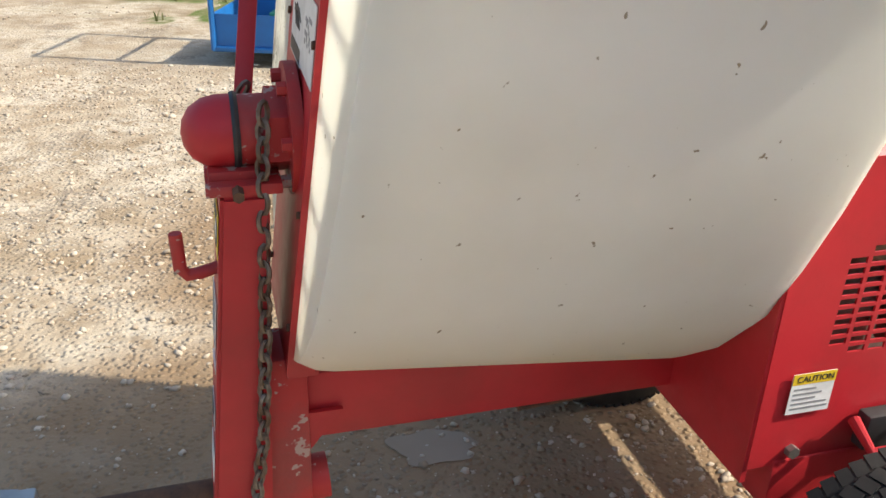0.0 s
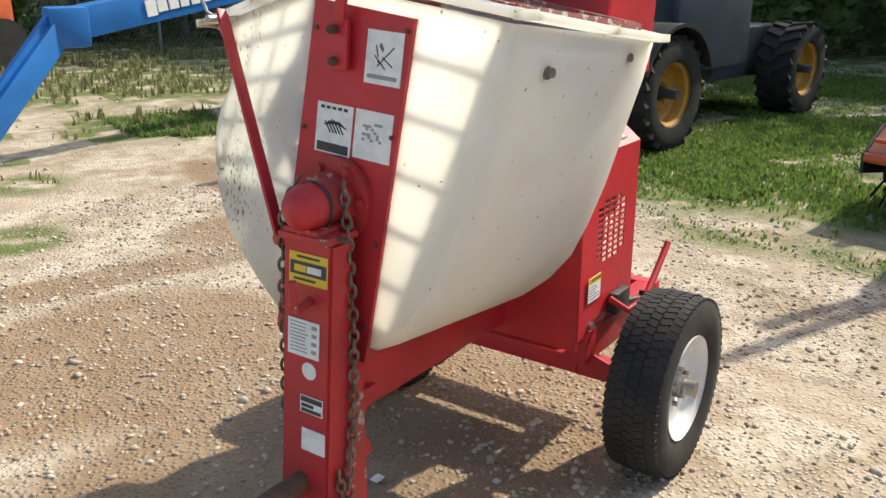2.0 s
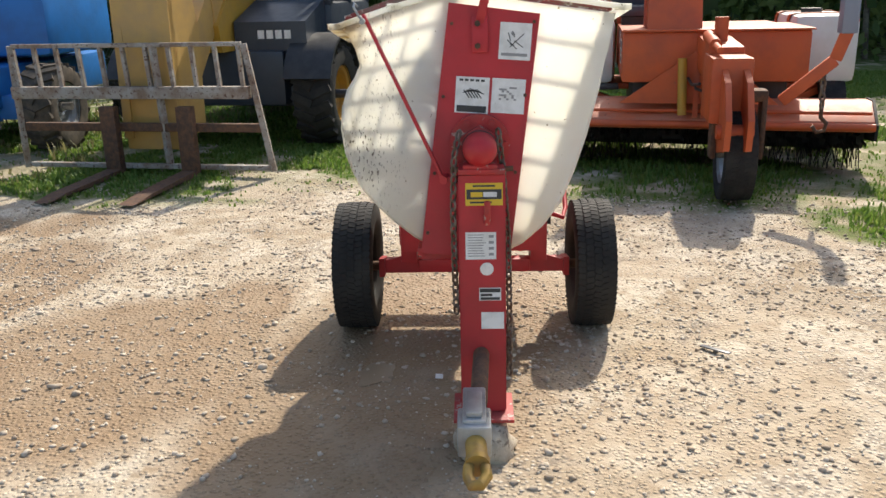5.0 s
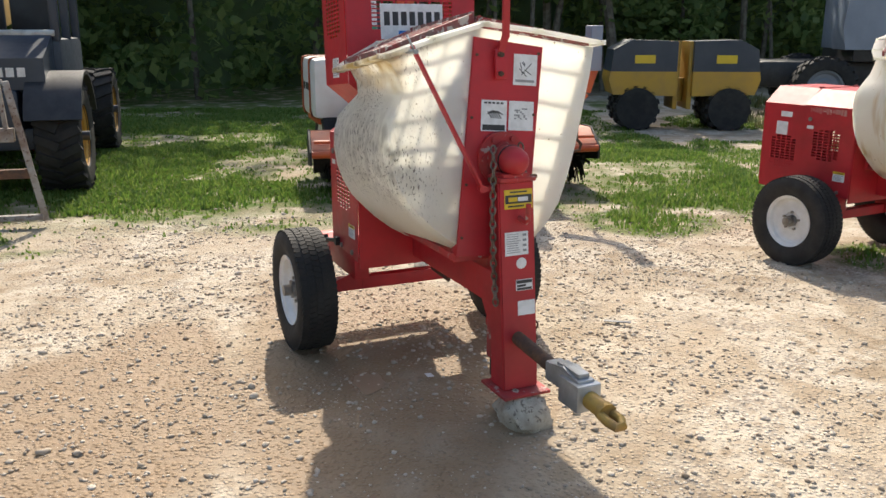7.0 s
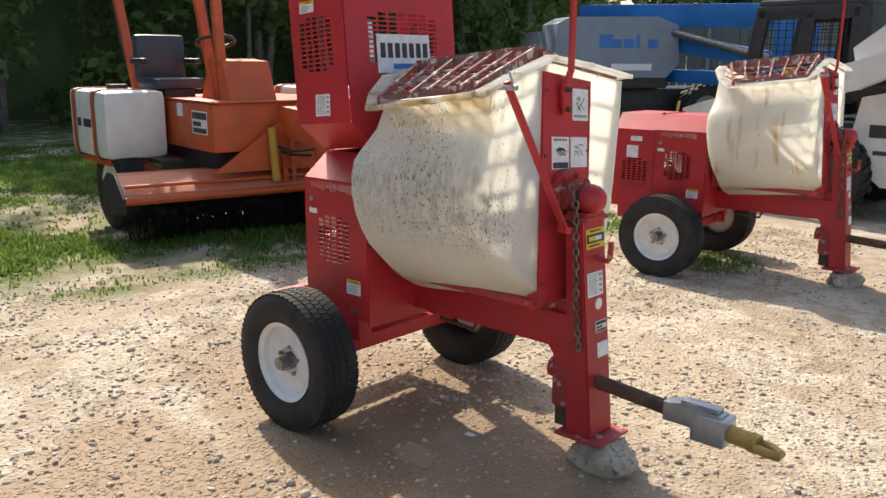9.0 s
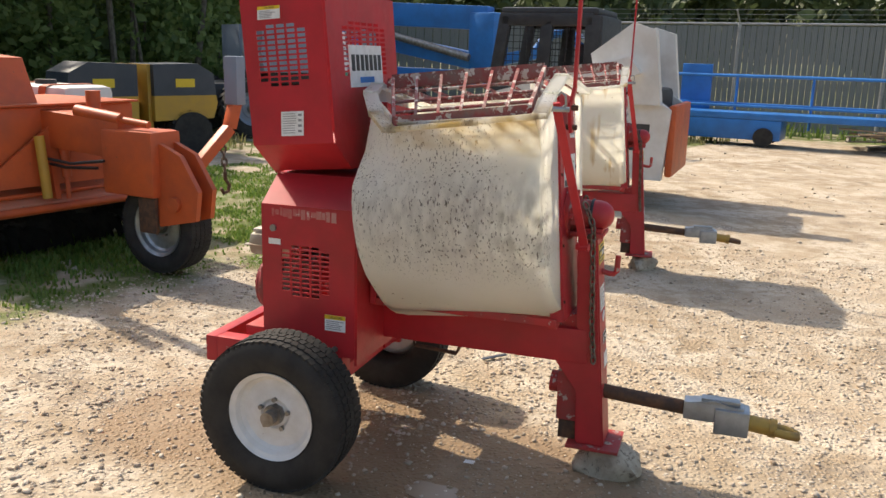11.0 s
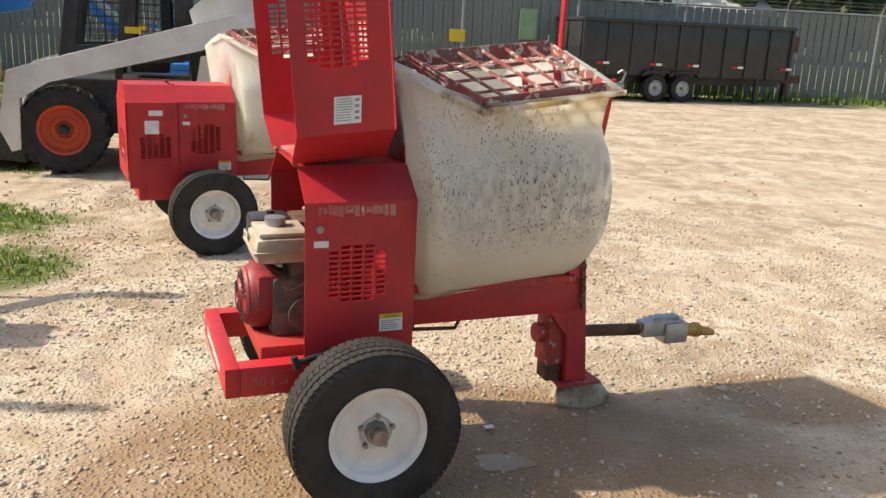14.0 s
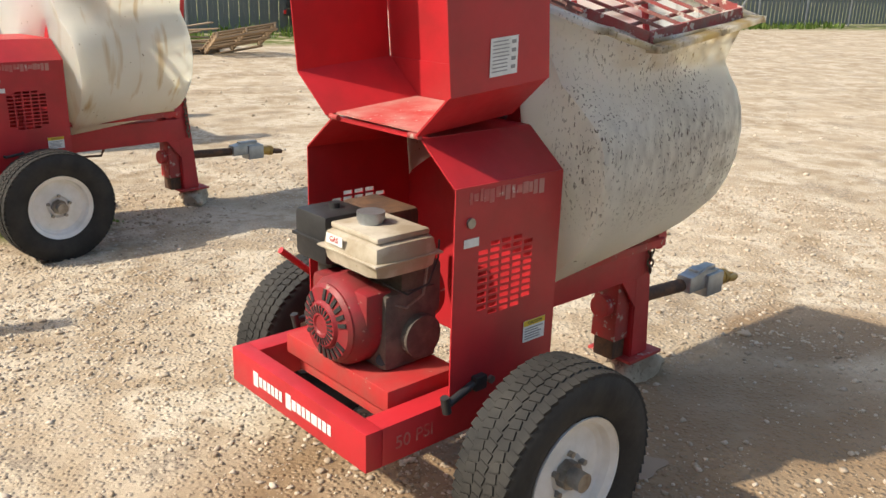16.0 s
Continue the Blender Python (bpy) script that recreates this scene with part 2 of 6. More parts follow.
def poly_material(name, spatter, stain):
    """Milky moulded plastic that lets some light through, with dried mortar on it."""
    m = bpy.data.materials.new(name)
    m.use_nodes = True
    n, l = m.node_tree.nodes, m.node_tree.links
    p, out = n["Principled BSDF"], n["Material Output"]
    co = n.new("ShaderNodeTexCoord")

    def tex(s, detail=4, stretch=(1, 1, 1)):
        mp = n.new("ShaderNodeMapping")
        mp.inputs["Scale"].default_value = stretch
        l.new(co.outputs["Object"], mp.inputs[0])
        t = n.new("ShaderNodeTexNoise")
        t.inputs["Scale"].default_value, t.inputs["Detail"].default_value = s, detail
        l.new(mp.outputs[0], t.inputs["Vector"])
        return t.outputs[0]

    def rng(src, a, b, c=0.0, d=1.0):
        r = n.new("ShaderNodeMapRange")
        for k, v in enumerate((a, b, c, d), 1):
            r.inputs[k].default_value = v
        l.new(src, r.inputs[0])
        return r.outputs[0]

    def mix(f, a, b):
        x = n.new("ShaderNodeMix")
        x.data_type = "RGBA"
        l.new(f, x.inputs[0])
        for s, v in ((6, a), (7, b)):
            if isinstance(v, tuple):
                x.inputs[s].default_value = (*v, 1)
            else:
                l.new(v, x.inputs[s])
        return x.outputs[2]

    def mul(a, b):
        x = n.new("ShaderNodeMath")
        x.operation = "MULTIPLY"
        l.new(a, x.inputs[0])
        l.new(b, x.inputs[1])
        return x.outputs[0]

    sep = n.new("ShaderNodeSeparateXYZ")
    l.new(co.outputs["Object"], sep.inputs[0])
    X, Y, Z = sep.outputs
    col = mix(rng(tex(4), 0.4, 0.7), (0.93, 0.93, 0.87), (0.88, 0.875, 0.80))
    # yellowed foot and lip
    col = mix(rng(Z, 0.80, 0.60, 0, 0.45), col, (0.74, 0.66, 0.46))
    # dark scuffs and specks
    col = mix(rng(tex(55, 2), 0.73, 0.76), col, (0.35, 0.30, 0.22))
    if spatter:
        side = mul(rng(Y, 0.30, 0.40), rng(Z, 1.22, 1.05))
        side = mul(side, rng(Z, 0.80, 1.0))
        grime = mul(side, rng(tex(34, 8, (1, 1, 0.4)), 0.40, 0.66))
        col = mix(mul(grime, rng(X, -0.3, -0.8, 0.35, 0.75)), col, (0.30, 0.29, 0.25))
        drops = mul(rng(Y, 0.2, 0.34), rng(tex(150, 3, (1, 1, 0.42)), 0.595, 0.65))
        drops = mul(drops, rng(tex(3.5, 3), 0.38, 0.54))
        col = mix(mul(drops, rng(Z, 0.76, 0.90)), col, (0.13, 0.12, 0.10))
        band = mul(mul(rng(Y, 0.33, 0.40), rng(Z, 1.235, 1.26)), rng(tex(9, 5), 0.3, 0.6))
        col = mix(band, col, (0.52, 0.40, 0.20))
    if stain:
        run = mul(rng(tex(5, 3, (3.0, 1, 0.25)), 0.56, 0.72), rng(Y, 0.0, 0.3))
        col = mix(run, col, (0.55, 0.40, 0.18))
    l.new(col, p.inputs["Base Color"])
    p.inputs["Roughness"].default_value = 0.42
    p.inputs["Subsurface Weight"].default_value = 0.9
    p.inputs["Subsurface Radius"].default_value = (0.09, 0.085, 0.07)
    p.inputs["Subsurface Scale"].default_value = 1.0
    tr = n.new("ShaderNodeBsdfTranslucent")
    l.new(col, tr.inputs[0])
    ms = n.new("ShaderNodeMixShader")
    ms.inputs[0].default_value = 0.6
    l.new(p.outputs[0], ms.inputs[1])
    l.new(tr.outputs[0], ms.inputs[2])
    l.new(ms.outputs[0], out.inputs[0])
    b = n.new("ShaderNodeBump")
    b.inputs["Strength"].default_value, b.inputs["Distance"].default_value = 0.12, 0.01
    l.new(tex(14), b.inputs["Height"])
    l.new(b.outputs[0], p.inputs["Normal"])
    return m


POLY = poly_material("spattered_drum_plastic", True, False)
POLY_CLEAN = poly_material("stained_drum_plastic", False, True)


# ---- ground ----
def wet(x, y):
    """0 to 1: how damp the earth is."""
    w = 0.0
    for cx, cy, rx, ry in ((0.1, 1.7, 1.5, 0.75), (-0.35, 2.9, 0.95, 0.8), (-0.1, 3.9, 1.2, 0.2), (0.75, 4.35, 0.5, 0.4), (1.25, 5.7, 0.28, 0.95), (1.5, 4.8, 0.4, 0.25), (0.35, 2.75, 0.55, 0.35), (-1.4, 1.1, 0.5, 0.35), (1.15, 1.95, 0.45, 0.5)):
        d = ((x - cx) / rx) ** 2 + ((y - cy) / ry) ** 2
        w = max(w, 1 - d)
    return max(0.0, min(1.0, w * 1.6))


def grassy(x, y):
    """0 to 1: how thick the grass stands."""
    n = noise.noise((x * 0.55, y * 0.55, 3.1)) + 0.5 * noise.noise((x * 1.7, y * 1.7, 7.7))
    edge = 2.55 + 0.25 * math.sin(y * 1.3)
    g = 0.0
    if y > -2.3:
        g = min(1.0, max(0.0, (x - edge) * 0.8)) * (1.0 if y < 5 else 0.9)
        g *= max(0.3, min(1.0, (n + 0.45) * 1.9))
    if x > 4 and y <= -2.3:
        g = max(g, 0.55 if n > 0.12 else 0.05)
    if 3.0 < y and 1.0 < x:
        g = max(g, min(1.0, (x + (y - 3) * 0.5 - 2.6) * 0.8) * (1.0 if n > -0.1 else 0.2))
    if y > 7 and x > -4:
        g = max(g, 0.8 if n > 0.05 else 0.1)
    if y < -15.5 + 0.214 * x:
        g = max(g, 0.9)
    for cx, cy, r, k in ((1.75, -1.65, 0.45, 0.7), (3.0, -0.5, 0.7, 0.8), (-0.4, 4.9, 0.4, 0.6), (4.6, -1.7, 0.8, 0.5), (-0.1, 6.4, 0.5, 0.45)):
        d = math.hypot(x - cx, y - cy) / r
        if d < 1:
            g = max(g, k * (1 - d) * 1.7)
    return max(0.0, min(1.0, g))


def height(x, y):
    h = 0.022 * noise.noise((x * 0.45, y * 0.45, 0)) + 0.009 * noise.noise((x * 1.9, y * 1.9, 5))
    near = math.hypot(x - 0.3, y - 1.4)
    h += 0.004 * noise.noise((x * 9, y * 9, 2)) - 0.008 * wet(x, y)
    return h * min(1.0, 0.35 + near * 0.3) - 0.006


def ground_material():
    m = bpy.data.materials.new("sandy_gravel")
    m.use_nodes = True
    n, l = m.node_tree.nodes, m.node_tree.links
    p = n["Principled BSDF"]
    geo = n.new("ShaderNodeNewGeometry")
    at_wet, at_grass = n.new("ShaderNodeAttribute"), n.new("ShaderNodeAttribute")
    at_wet.attribute_name, at_grass.attribute_name = "damp", "turf"

    def tex(s, detail=5, kind="ShaderNodeTexNoise"):
        t = n.new(kind)
        t.inputs["Scale"].default_value = s
        if kind == "ShaderNodeTexNoise":
            t.inputs["Detail"].default_value = detail
        l.new(geo.outputs["Position"], t.inputs["Vector"])
        return t

    def rng(src, a, b, c=0.0, d=1.0):
        r = n.new("ShaderNodeMapRange")
        for k, v in enumerate((a, b, c, d), 1):
            r.inputs[k].default_value = v
        l.new(src, r.inputs[0])
        return r.outputs[0]

    def mix(f, a, b):
        x = n.new("ShaderNodeMix")
        x.data_type = "RGBA"
        l.new(f, x.inputs[0])
        for s, v in ((6, a), (7, b)):
            if isinstance(v, tuple):
                x.inputs[s].default_value = (*v, 1)
            else:
                l.new(v, x.inputs[s])
        return x.outputs[2]

    def op(kind, a, b):
        x = n.new("ShaderNodeMath")
        x.operation, x.use_clamp = kind, True
        for s, v in ((0, a), (1, b)):
            if isinstance(v, float):
                x.inputs[s].default_value = v
            else:
                l.new(v, x.inputs[s])
        return x.outputs[0]

    sand = mix(rng(tex(0.9).outputs[0], 0.38, 0.62), (0.43, 0.345, 0.245), (0.31, 0.235, 0.152))
    sand = mix(rng(tex(5.0, 8).outputs[0], 0.42, 0.66), sand, (0.50, 0.42, 0.315))
    chalk = op("MULTIPLY", rng(tex(1.7, 9).outputs[0], 0.50, 0.58), rng(tex(14.0, 6).outputs[0], 0.36, 0.52))
    sand = mix(op("MULTIPLY", chalk, 0.65), sand, (0.62, 0.55, 0.44))
    dark = op("MULTIPLY", rng(tex(2.6, 8).outputs[0], 0.56, 0.63), rng(tex(40.0, 4).outputs[0], 0.45, 0.55))
    sand = mix(op("MULTIPLY", dark, 0.7), sand, (0.22, 0.18, 0.14))
    v = tex(48.0, kind="ShaderNodeTexVoronoi")
    stones = op("MULTIPLY", rng(v.outputs["Distance"], 0.42, 0.30), rng(tex(2.2, 4).outputs[0], 0.45, 0.58))
    chip = n.new("ShaderNodeSeparateColor")
    l.new(v.outputs["Color"], chip.inputs[0])
    pebble = mix(chip.outputs[0], (0.60, 0.54, 0.45), (0.30, 0.25, 0.20))
    sand = mix(op("MULTIPLY", stones, 0.85), sand, pebble)
    v2 = tex(130.0, kind="ShaderNodeTexVoronoi")
    sand = mix(op("MULTIPLY", rng(v2.outputs["Distance"], 0.3, 0.2), 0.5), sand, (0.28, 0.22, 0.16))
    damp = op("MULTIPLY", rng(at_wet.outputs["Fac"], 0.0, 0.7), rng(tex(3.5, 6).outputs[0], 0.22, 0.55, 0.55, 1.0))
    sand = mix(damp, sand, (0.27, 0.185, 0.108))
    turf = mix(rng(tex(6, 6).outputs[0], 0.35, 0.65), (0.10, 0.15, 0.03), (0.17, 0.17, 0.07))
    sand = mix(op("MULTIPLY", rng(at_grass.outputs["Fac"], 0.08, 0.42), rng(tex(2.6, 6).outputs[0], 0.36, 0.5)), sand, turf)
    l.new(sand, p.inputs["Base Color"])
    l.new(rng(damp, 0.2, 1.0, 0.95, 0.6), p.inputs["Roughness"])
    p.inputs["Specular IOR Level"].default_value = 0.25
    b1 = n.new("ShaderNodeBump")
    b1.inputs["Strength"].default_value, b1.inputs["Distance"].default_value = 0.9, 0.012
    l.new(tex(26.0, 8).outputs[0], b1.inputs["Height"])
    b2 = n.new("ShaderNodeBump")
    b2.inputs["Strength"].default_value, b2.inputs["Distance"].default_value = 0.8, 0.008
    l.new(rng(v.outputs["Distance"], 0.5, 0.1), b2.inputs["Height"])
    l.new(b1.outputs[0], b2.inputs["Normal"])
    l.new(b2.outputs[0], p.inputs["Normal"])
    return m


GROUND = ground_material()


def grid_mesh(name, xs, ys, material):
    nx, ny = len(xs), len(ys)
    verts = [(x, y, height(x, y)) for x in xs for y in ys]
    faces = [(i * ny + j, (i + 1) * ny + j, (i + 1) * ny + j + 1, i * ny + j + 1) for i in range(nx - 1) for j in range(ny - 1)]
    me = bpy.data.meshes.new(name)
    me.from_pydata(verts, [], faces)
    for key, f in (("damp", wet), ("turf", grassy)):
        a = me.attributes.new(key, "FLOAT", "POINT")
        a.data.foreach_set("value", [f(x, y) for x, y, _ in verts])
    me.materials.append(material)
    me.polygons.foreach_set("use_smooth", [True] * len(me.polygons))
    return me


def spread(lo, hi, a, b, fine, grow=1.22):
    """Steps that are fine between a and b and widen towards lo and hi."""
    mid = list(np.arange(a, b + fine / 2, fine))
    out, s, v = [], fine, mid[-1]
    while v < hi:
        s = min(s * grow, 120)
        v += s
        out.append(v)
    back, s, v = [], fine, a
    while v > lo:
        s = min(s * grow, 120)
        v -= s
        back.append(v)
    return [float(q) for q in back[::-1] + mid + out]


ground = new("ground", grid_mesh("ground", spread(-1500, 1500, -3.2, 6.4, 0.055), spread(-1500, 1500, -3.2, 6.4, 0.055), GROUND))
tagged(ground, "sandy gravel yard, pale and dry with damp brown patches", "ground", "", "structure")


# ---- wheels ----
def wheel(parent, c, r, w, rim_r, rim_mat, out, tread_rows=5, tread_n=66, lug=False, rubber=RUBBER, hub_mat=STEEL, name="wheel", rim_label="", dish=0.35):
    """A tyred wheel on the y axis; out is +1 or -1, the side its face looks to."""
    c = Vector(c)
    h = w / 2
    if lug:
        prof = [(rim_r, -h * 0.72), (rim_r + 0.02, -h * 0.9), (r * 0.84, -h), (r * 0.93, -h * 0.92), (r * 0.95, -h * 0.5), (r * 0.95, h * 0.5), (r * 0.93, h * 0.92), (r * 0.84, h), (rim_r + 0.02, h * 0.9), (rim_r, h * 0.72), (rim_r * 0.9, 0), (rim_r, -h * 0.72)]
    else:
        prof = [(rim_r, -h * 0.7), (rim_r + 0.012, -h * 0.82), (rim_r + (r - rim_r) * 0.45, -h), (r * 0.945, -h * 0.93), (r * 0.975, -h * 0.82), (r * 0.982, -h * 0.4), (r * 0.985, 0), (r * 0.982, h * 0.4), (r * 0.975, h * 0.82), (r * 0.945, h * 0.93), (rim_r + (r - rim_r) * 0.45, h), (rim_r + 0.012, h * 0.82), (rim_r, h * 0.7), (rim_r * 0.92, 0), (rim_r, -h * 0.7)]
    root = part(name, B().cyl(c + Vector((0, -h * 0.4, 0)), c + Vector((0, h * 0.2, 0)), rim_r * 0.22, n=16), hub_mat, parent)
    tyre = part("tyre", B().lathe(prof, c, "y", 56), rubber, root, "", 45)
    b = B()
    if lug:
        k = 20
        for i in range(k):
            for s in (-1, 1):
                t = 2 * math.pi * (i + (0.5 if s > 0 else 0)) / k
                m = Matrix.Translation(c) @ Matrix.Rotation(-t, 4, "Y") @ Matrix.Translation((r * 0.955, s * h * 0.46, 0)) @ Matrix.Rotation(radians(s * 24), 4, "X")
                b.box(-r * 0.055, r * 0.045, -h * 0.52, h * 0.52, -r * 0.075, r * 0.075, 0, m)
    else:
        for j in range(tread_rows):
            y = (j - (tread_rows - 1) / 2) / tread_rows * w * 0.94
            for i in range(tread_n):
                t = 2 * math.pi * (i + 0.5 * (j % 2)) / tread_n
                g = math.pi * r / tread_n * 0.8
                m = Matrix.Translation(c) @ Matrix.Rotation(-t, 4, "Y") @ Matrix.Translation((r * 0.985, y, 0)) @ Matrix.Rotation(radians(14 if j % 2 else -14), 4, "X")
                b.box(-0.012, 0.0035 - 0.012 * (abs(y) / h) ** 3, -w * 0.42 / tread_rows, w * 0.42 / tread_rows, -g, g, 0, m)
    part("tread", b, rubber, tyre, "", 0)
    d = h * dish
    rp = [(rim_r * 1.04, out * h * 0.86), (rim_r * 1.04, out * h * 0.80), (rim_r * 0.98, out * h * 0.74), (rim_r * 0.93, out * h * 0.70), (rim_r * 0.88, out * (d + h * 0.12)), (rim_r * 0.8, out * (d + h * 0.02)), (rim_r * 0.60, out * (d + h * 0.02)), (rim_r * 0.52, out * (d + h * 0.1)), (rim_r * 0.36, out * (d + h * 0.1)), (rim_r * 0.30, out * d), (rim_r * 0.2, out * d), (0.001, out * d)]
    rim = part("rim", B().lathe(rp, c, "y", 48), rim_mat, root, rim_label, 30)
    hb = B().cyl(c + Vector((0, out * d, 0)), c + Vector((0, out * (h * 1.05 + 0.004), 0)), rim_r * 0.165, n=16).cyl(c + Vector((0, out * d, 0)), c + Vector((0, out * (d + 0.03), 0)), rim_r * 0.24, n=8)
    part("hub_cap", hb, hub_mat, root, "worn steel hub cap")
    for i in range(5):
        t = 2 * math.pi * (i + 0.3) / 5
        q = c + Vector((rim_r * 0.36 * math.cos(t), out * (d + 0.004), rim_r * 0.36 * math.sin(t)))
        part("lug_nut", B().cyl(q, q + Vector((0, out * 0.018, 0)), 0.009, n=6), hub_mat, rim)
    return root


# ---- decals ----
def decal(parent, o, u, v, w, h, style, name="decal", label="white warning decal with worn print"):
    """A thin plate with printed bars; o its corner, u along, v down."""
    o, u, v = Vector(o), Vector(u).normalized(), Vector(v).normalized()
    nrm = u.cross(-v).normalized()
    m = Matrix((u, -v, nrm)).transposed().to_4x4()
    m.translation = o
    base = part(name, B().box(0, w, -h, 0, 0, 0.0012, 0, m), {"yellow": YELLOW_DECAL, "blank_yellow": YELLOW_DECAL}.get(style, DECAL), parent, label)

    def bar(x0, x1, y0, y1, mat):
        return part("print_bar", B().box(x0 * w, x1 * w, -y1 * h, -y0 * h, 0.0012, 0.0018, 0, m), mat, base)
    rnd = random.Random(int(w * 9999 + h * 77))
    if style == "yellow":
        bar(0.03, 0.97, 0.28, 0.72, INK)
        part("print_bar", B().box(0.14 * w, 0.46 * w, -0.62 * h, -0.40 * h, 0.0018, 0.0023, 0, m), YELLOW_DECAL, base)
        part("print_bar", B().box(0.48 * w, 0.84 * w, -0.62 * h, -0.40 * h, 0.0018, 0.0023, 0, m), DECAL, base)
        bar(0.2, 0.8, 0.09, 0.17, INK)
        bar(0.12, 0.7, 0.82, 0.9, INK)
    elif style == "picture":
        bar(0.06, 0.94, 0.79, 0.97, INK)
        b = B()
        for i in range(5):
            b.beam((0.24 * w + i * 0.09 * w, -0.36 * h, 0.0014), (0.42 * w + i * 0.09 * w, -0.58 * h, 0.0014), 0.004, 0.0012)
            b.beam((0.22 * w + i * 0.05 * w, -0.44 * h + i * 0.03 * h, 0.0014), (0.66 * w + i * 0.05 * w, -0.34 * h - i * 0.03 * h, 0.0014), 0.003, 0.0012)
        part("print_drawing", b.move(m), INK, base)
        for i in range(5):
            bar(0.1 + i * 0.16, 0.21 + i * 0.16, 0.06, 0.12, INK)
    elif style == "code":
        b = B()
        for i in range(7):
            for j in range(7):
                if rnd.random() < 0.5:
                    b.box((0.22 + i * 0.075) * w, (0.295 + i * 0.075) * w, -(0.62 - j * 0.055) * h, -(0.565 - j * 0.055) * h, 0.0012, 0.0017)
        part("print_drawing", b.move(m), INK_GREY, base)
    elif style == "caution":
        part("header_band", B().box(0, w, -0.26 * h, 0, 0.0012, 0.0018, 0, m), YELLOW_DECAL, base)
        letters("caution_word", "CAUTION", h * 0.2, m @ Matrix.Translation((w * 0.52, -h * 0.135, 0.002)), INK, base)
        for i in range(5):
            bar(0.07, 0.55 + 0.4 * rnd.random(), 0.36 + i * 0.12, 0.41 + i * 0.12, INK_GREY)
    elif style == "lines":
        for i in range(9):
            bar(0.08, 0.55 + 0.12 * rnd.random(), 0.08 + i * 0.097, 0.11 + i * 0.097, INK_GREY)
        for i in range(4):
            bar(0.76, 0.92, 0.1 + i * 0.22, 0.2 + i * 0.22, INK_GREY)
    elif style == "dark":
        bar(0.03, 0.97, 0.06, 0.36, INK)
        bar(0.06, 0.6, 0.46, 0.66, INK)
        bar(0.06, 0.94, 0.74, 0.95, INK)
    elif style == "plate":
        for i in range(6):
            bar(0.1 + i * 0.135, 0.2 + i * 0.135, 0.28, 0.72, INK)
        bar(0.3, 0.7, 0.08, 0.2, INK_GREY)
        bar(0.3, 0.7, 0.8, 0.92, GREEN_DECAL)
    elif style == "green":
        for i in range(8):
            bar(0.1, 0.9 - 0.3 * rnd.random(), 0.05 + i * 0.09, 0.085 + i * 0.09, INK_GREY)
        bar(0.03, 0.97, 0.82, 0.97, GREEN_DECAL)
    elif style == "sketch":
        b = B()
        for i in range(7):
            b.beam(((0.2 + 0.6 * rnd.random()) * w, -(0.15 + 0.5 * rnd.random()) * h, 0.0014), ((0.3 + 0.4 * rnd.random()) * w, -(0.25 + 0.5 * rnd.random()) * h, 0.0014), 0.003, 0.0012)
        part("print_drawing", b.move(m), INK, base)
        bar(0.08, 0.9, 0.82, 0.9, INK_GREY)
    return base


# ---- mortar mixer ----
def slots(n, pitch, slot, start):
    """Breaks of a row of n slots, with the plain edge before them."""
    out = []
    for i in range(n):
        out += [start + i * pitch, start + i * pitch + slot]
    return out


def vented(b, o, u, v, w, h, u0, v0, nu, nv, pu, su, pv, sv, thick, corner=True):
    """A plate w by h with nu x nv slots; the corner slots are left out."""
    us = [0.0] + slots(nu, pu, su, u0) + [w]
    vs = [0.0] + slots(nv, pv, sv, v0) + [h]

    def hole(i, j):
        if i % 2 == 0 or j % 2 == 0 or i >= 2 * nu or j >= 2 * nv:
            return False
        a, c = i // 2, j // 2
        return not (corner and a in (0, nu - 1) and c in (0, nv - 1))
    return b.sheet(o, u, v, us, vs, hole, thick)


def chain(name, pts, parent, link=0.034, wire=0.0042, mat=None, label=""):
    """Oval links along a line of points."""
    pts = [Vector(p) for p in pts]
    steps = []
    for a, c in zip(pts, pts[1:]):
        k = max(1, round((c - a).length / (link * 0.78)))
        steps += [(a + (c - a) * (i + 0.5) / k, (c - a).normalized()) for i in range(k)]
    b = B()
    for i, (p, d) in enumerate(steps):
        side = d.orthogonal().normalized()
        if i % 2:
            side = d.cross(side)
        ring = []
        for t in range(10):
            a = 2 * math.pi * t / 10
            ring.append(p + d * (link * 0.5 * math.cos(a)) + side * (link * 0.3 * math.sin(a)))
        b.tube(ring, wire, 5, True)
    return part(name, b, mat or CHAIN, parent, label)


def drum_profile():
    """Outline of the drum across its axis, lip to rim."""
    return [(0.432, 1.375), (0.405, 1.362), (0.378, 1.31), (0.370, 1.262), (0.388, 1.222), (0.416, 1.18), (0.436, 1.12), (0.442, 1.05), (0.432, 0.97), (0.408, 0.90), (0.374, 0.835), (0.325, 0.78), (0.27, 0.725), (0.20, 0.67), (0.13, 0.63), (0.05, 0.603), (-0.03, 0.598), (-0.10, 0.61), (-0.17, 0.645), (-0.24, 0.705), (-0.30, 0.785), (-0.345, 0.89), (-0.385, 1.01), (-0.408, 1.10), (-0.428, 1.18), (-0.446, 1.30), (-0.466, 1.405)]


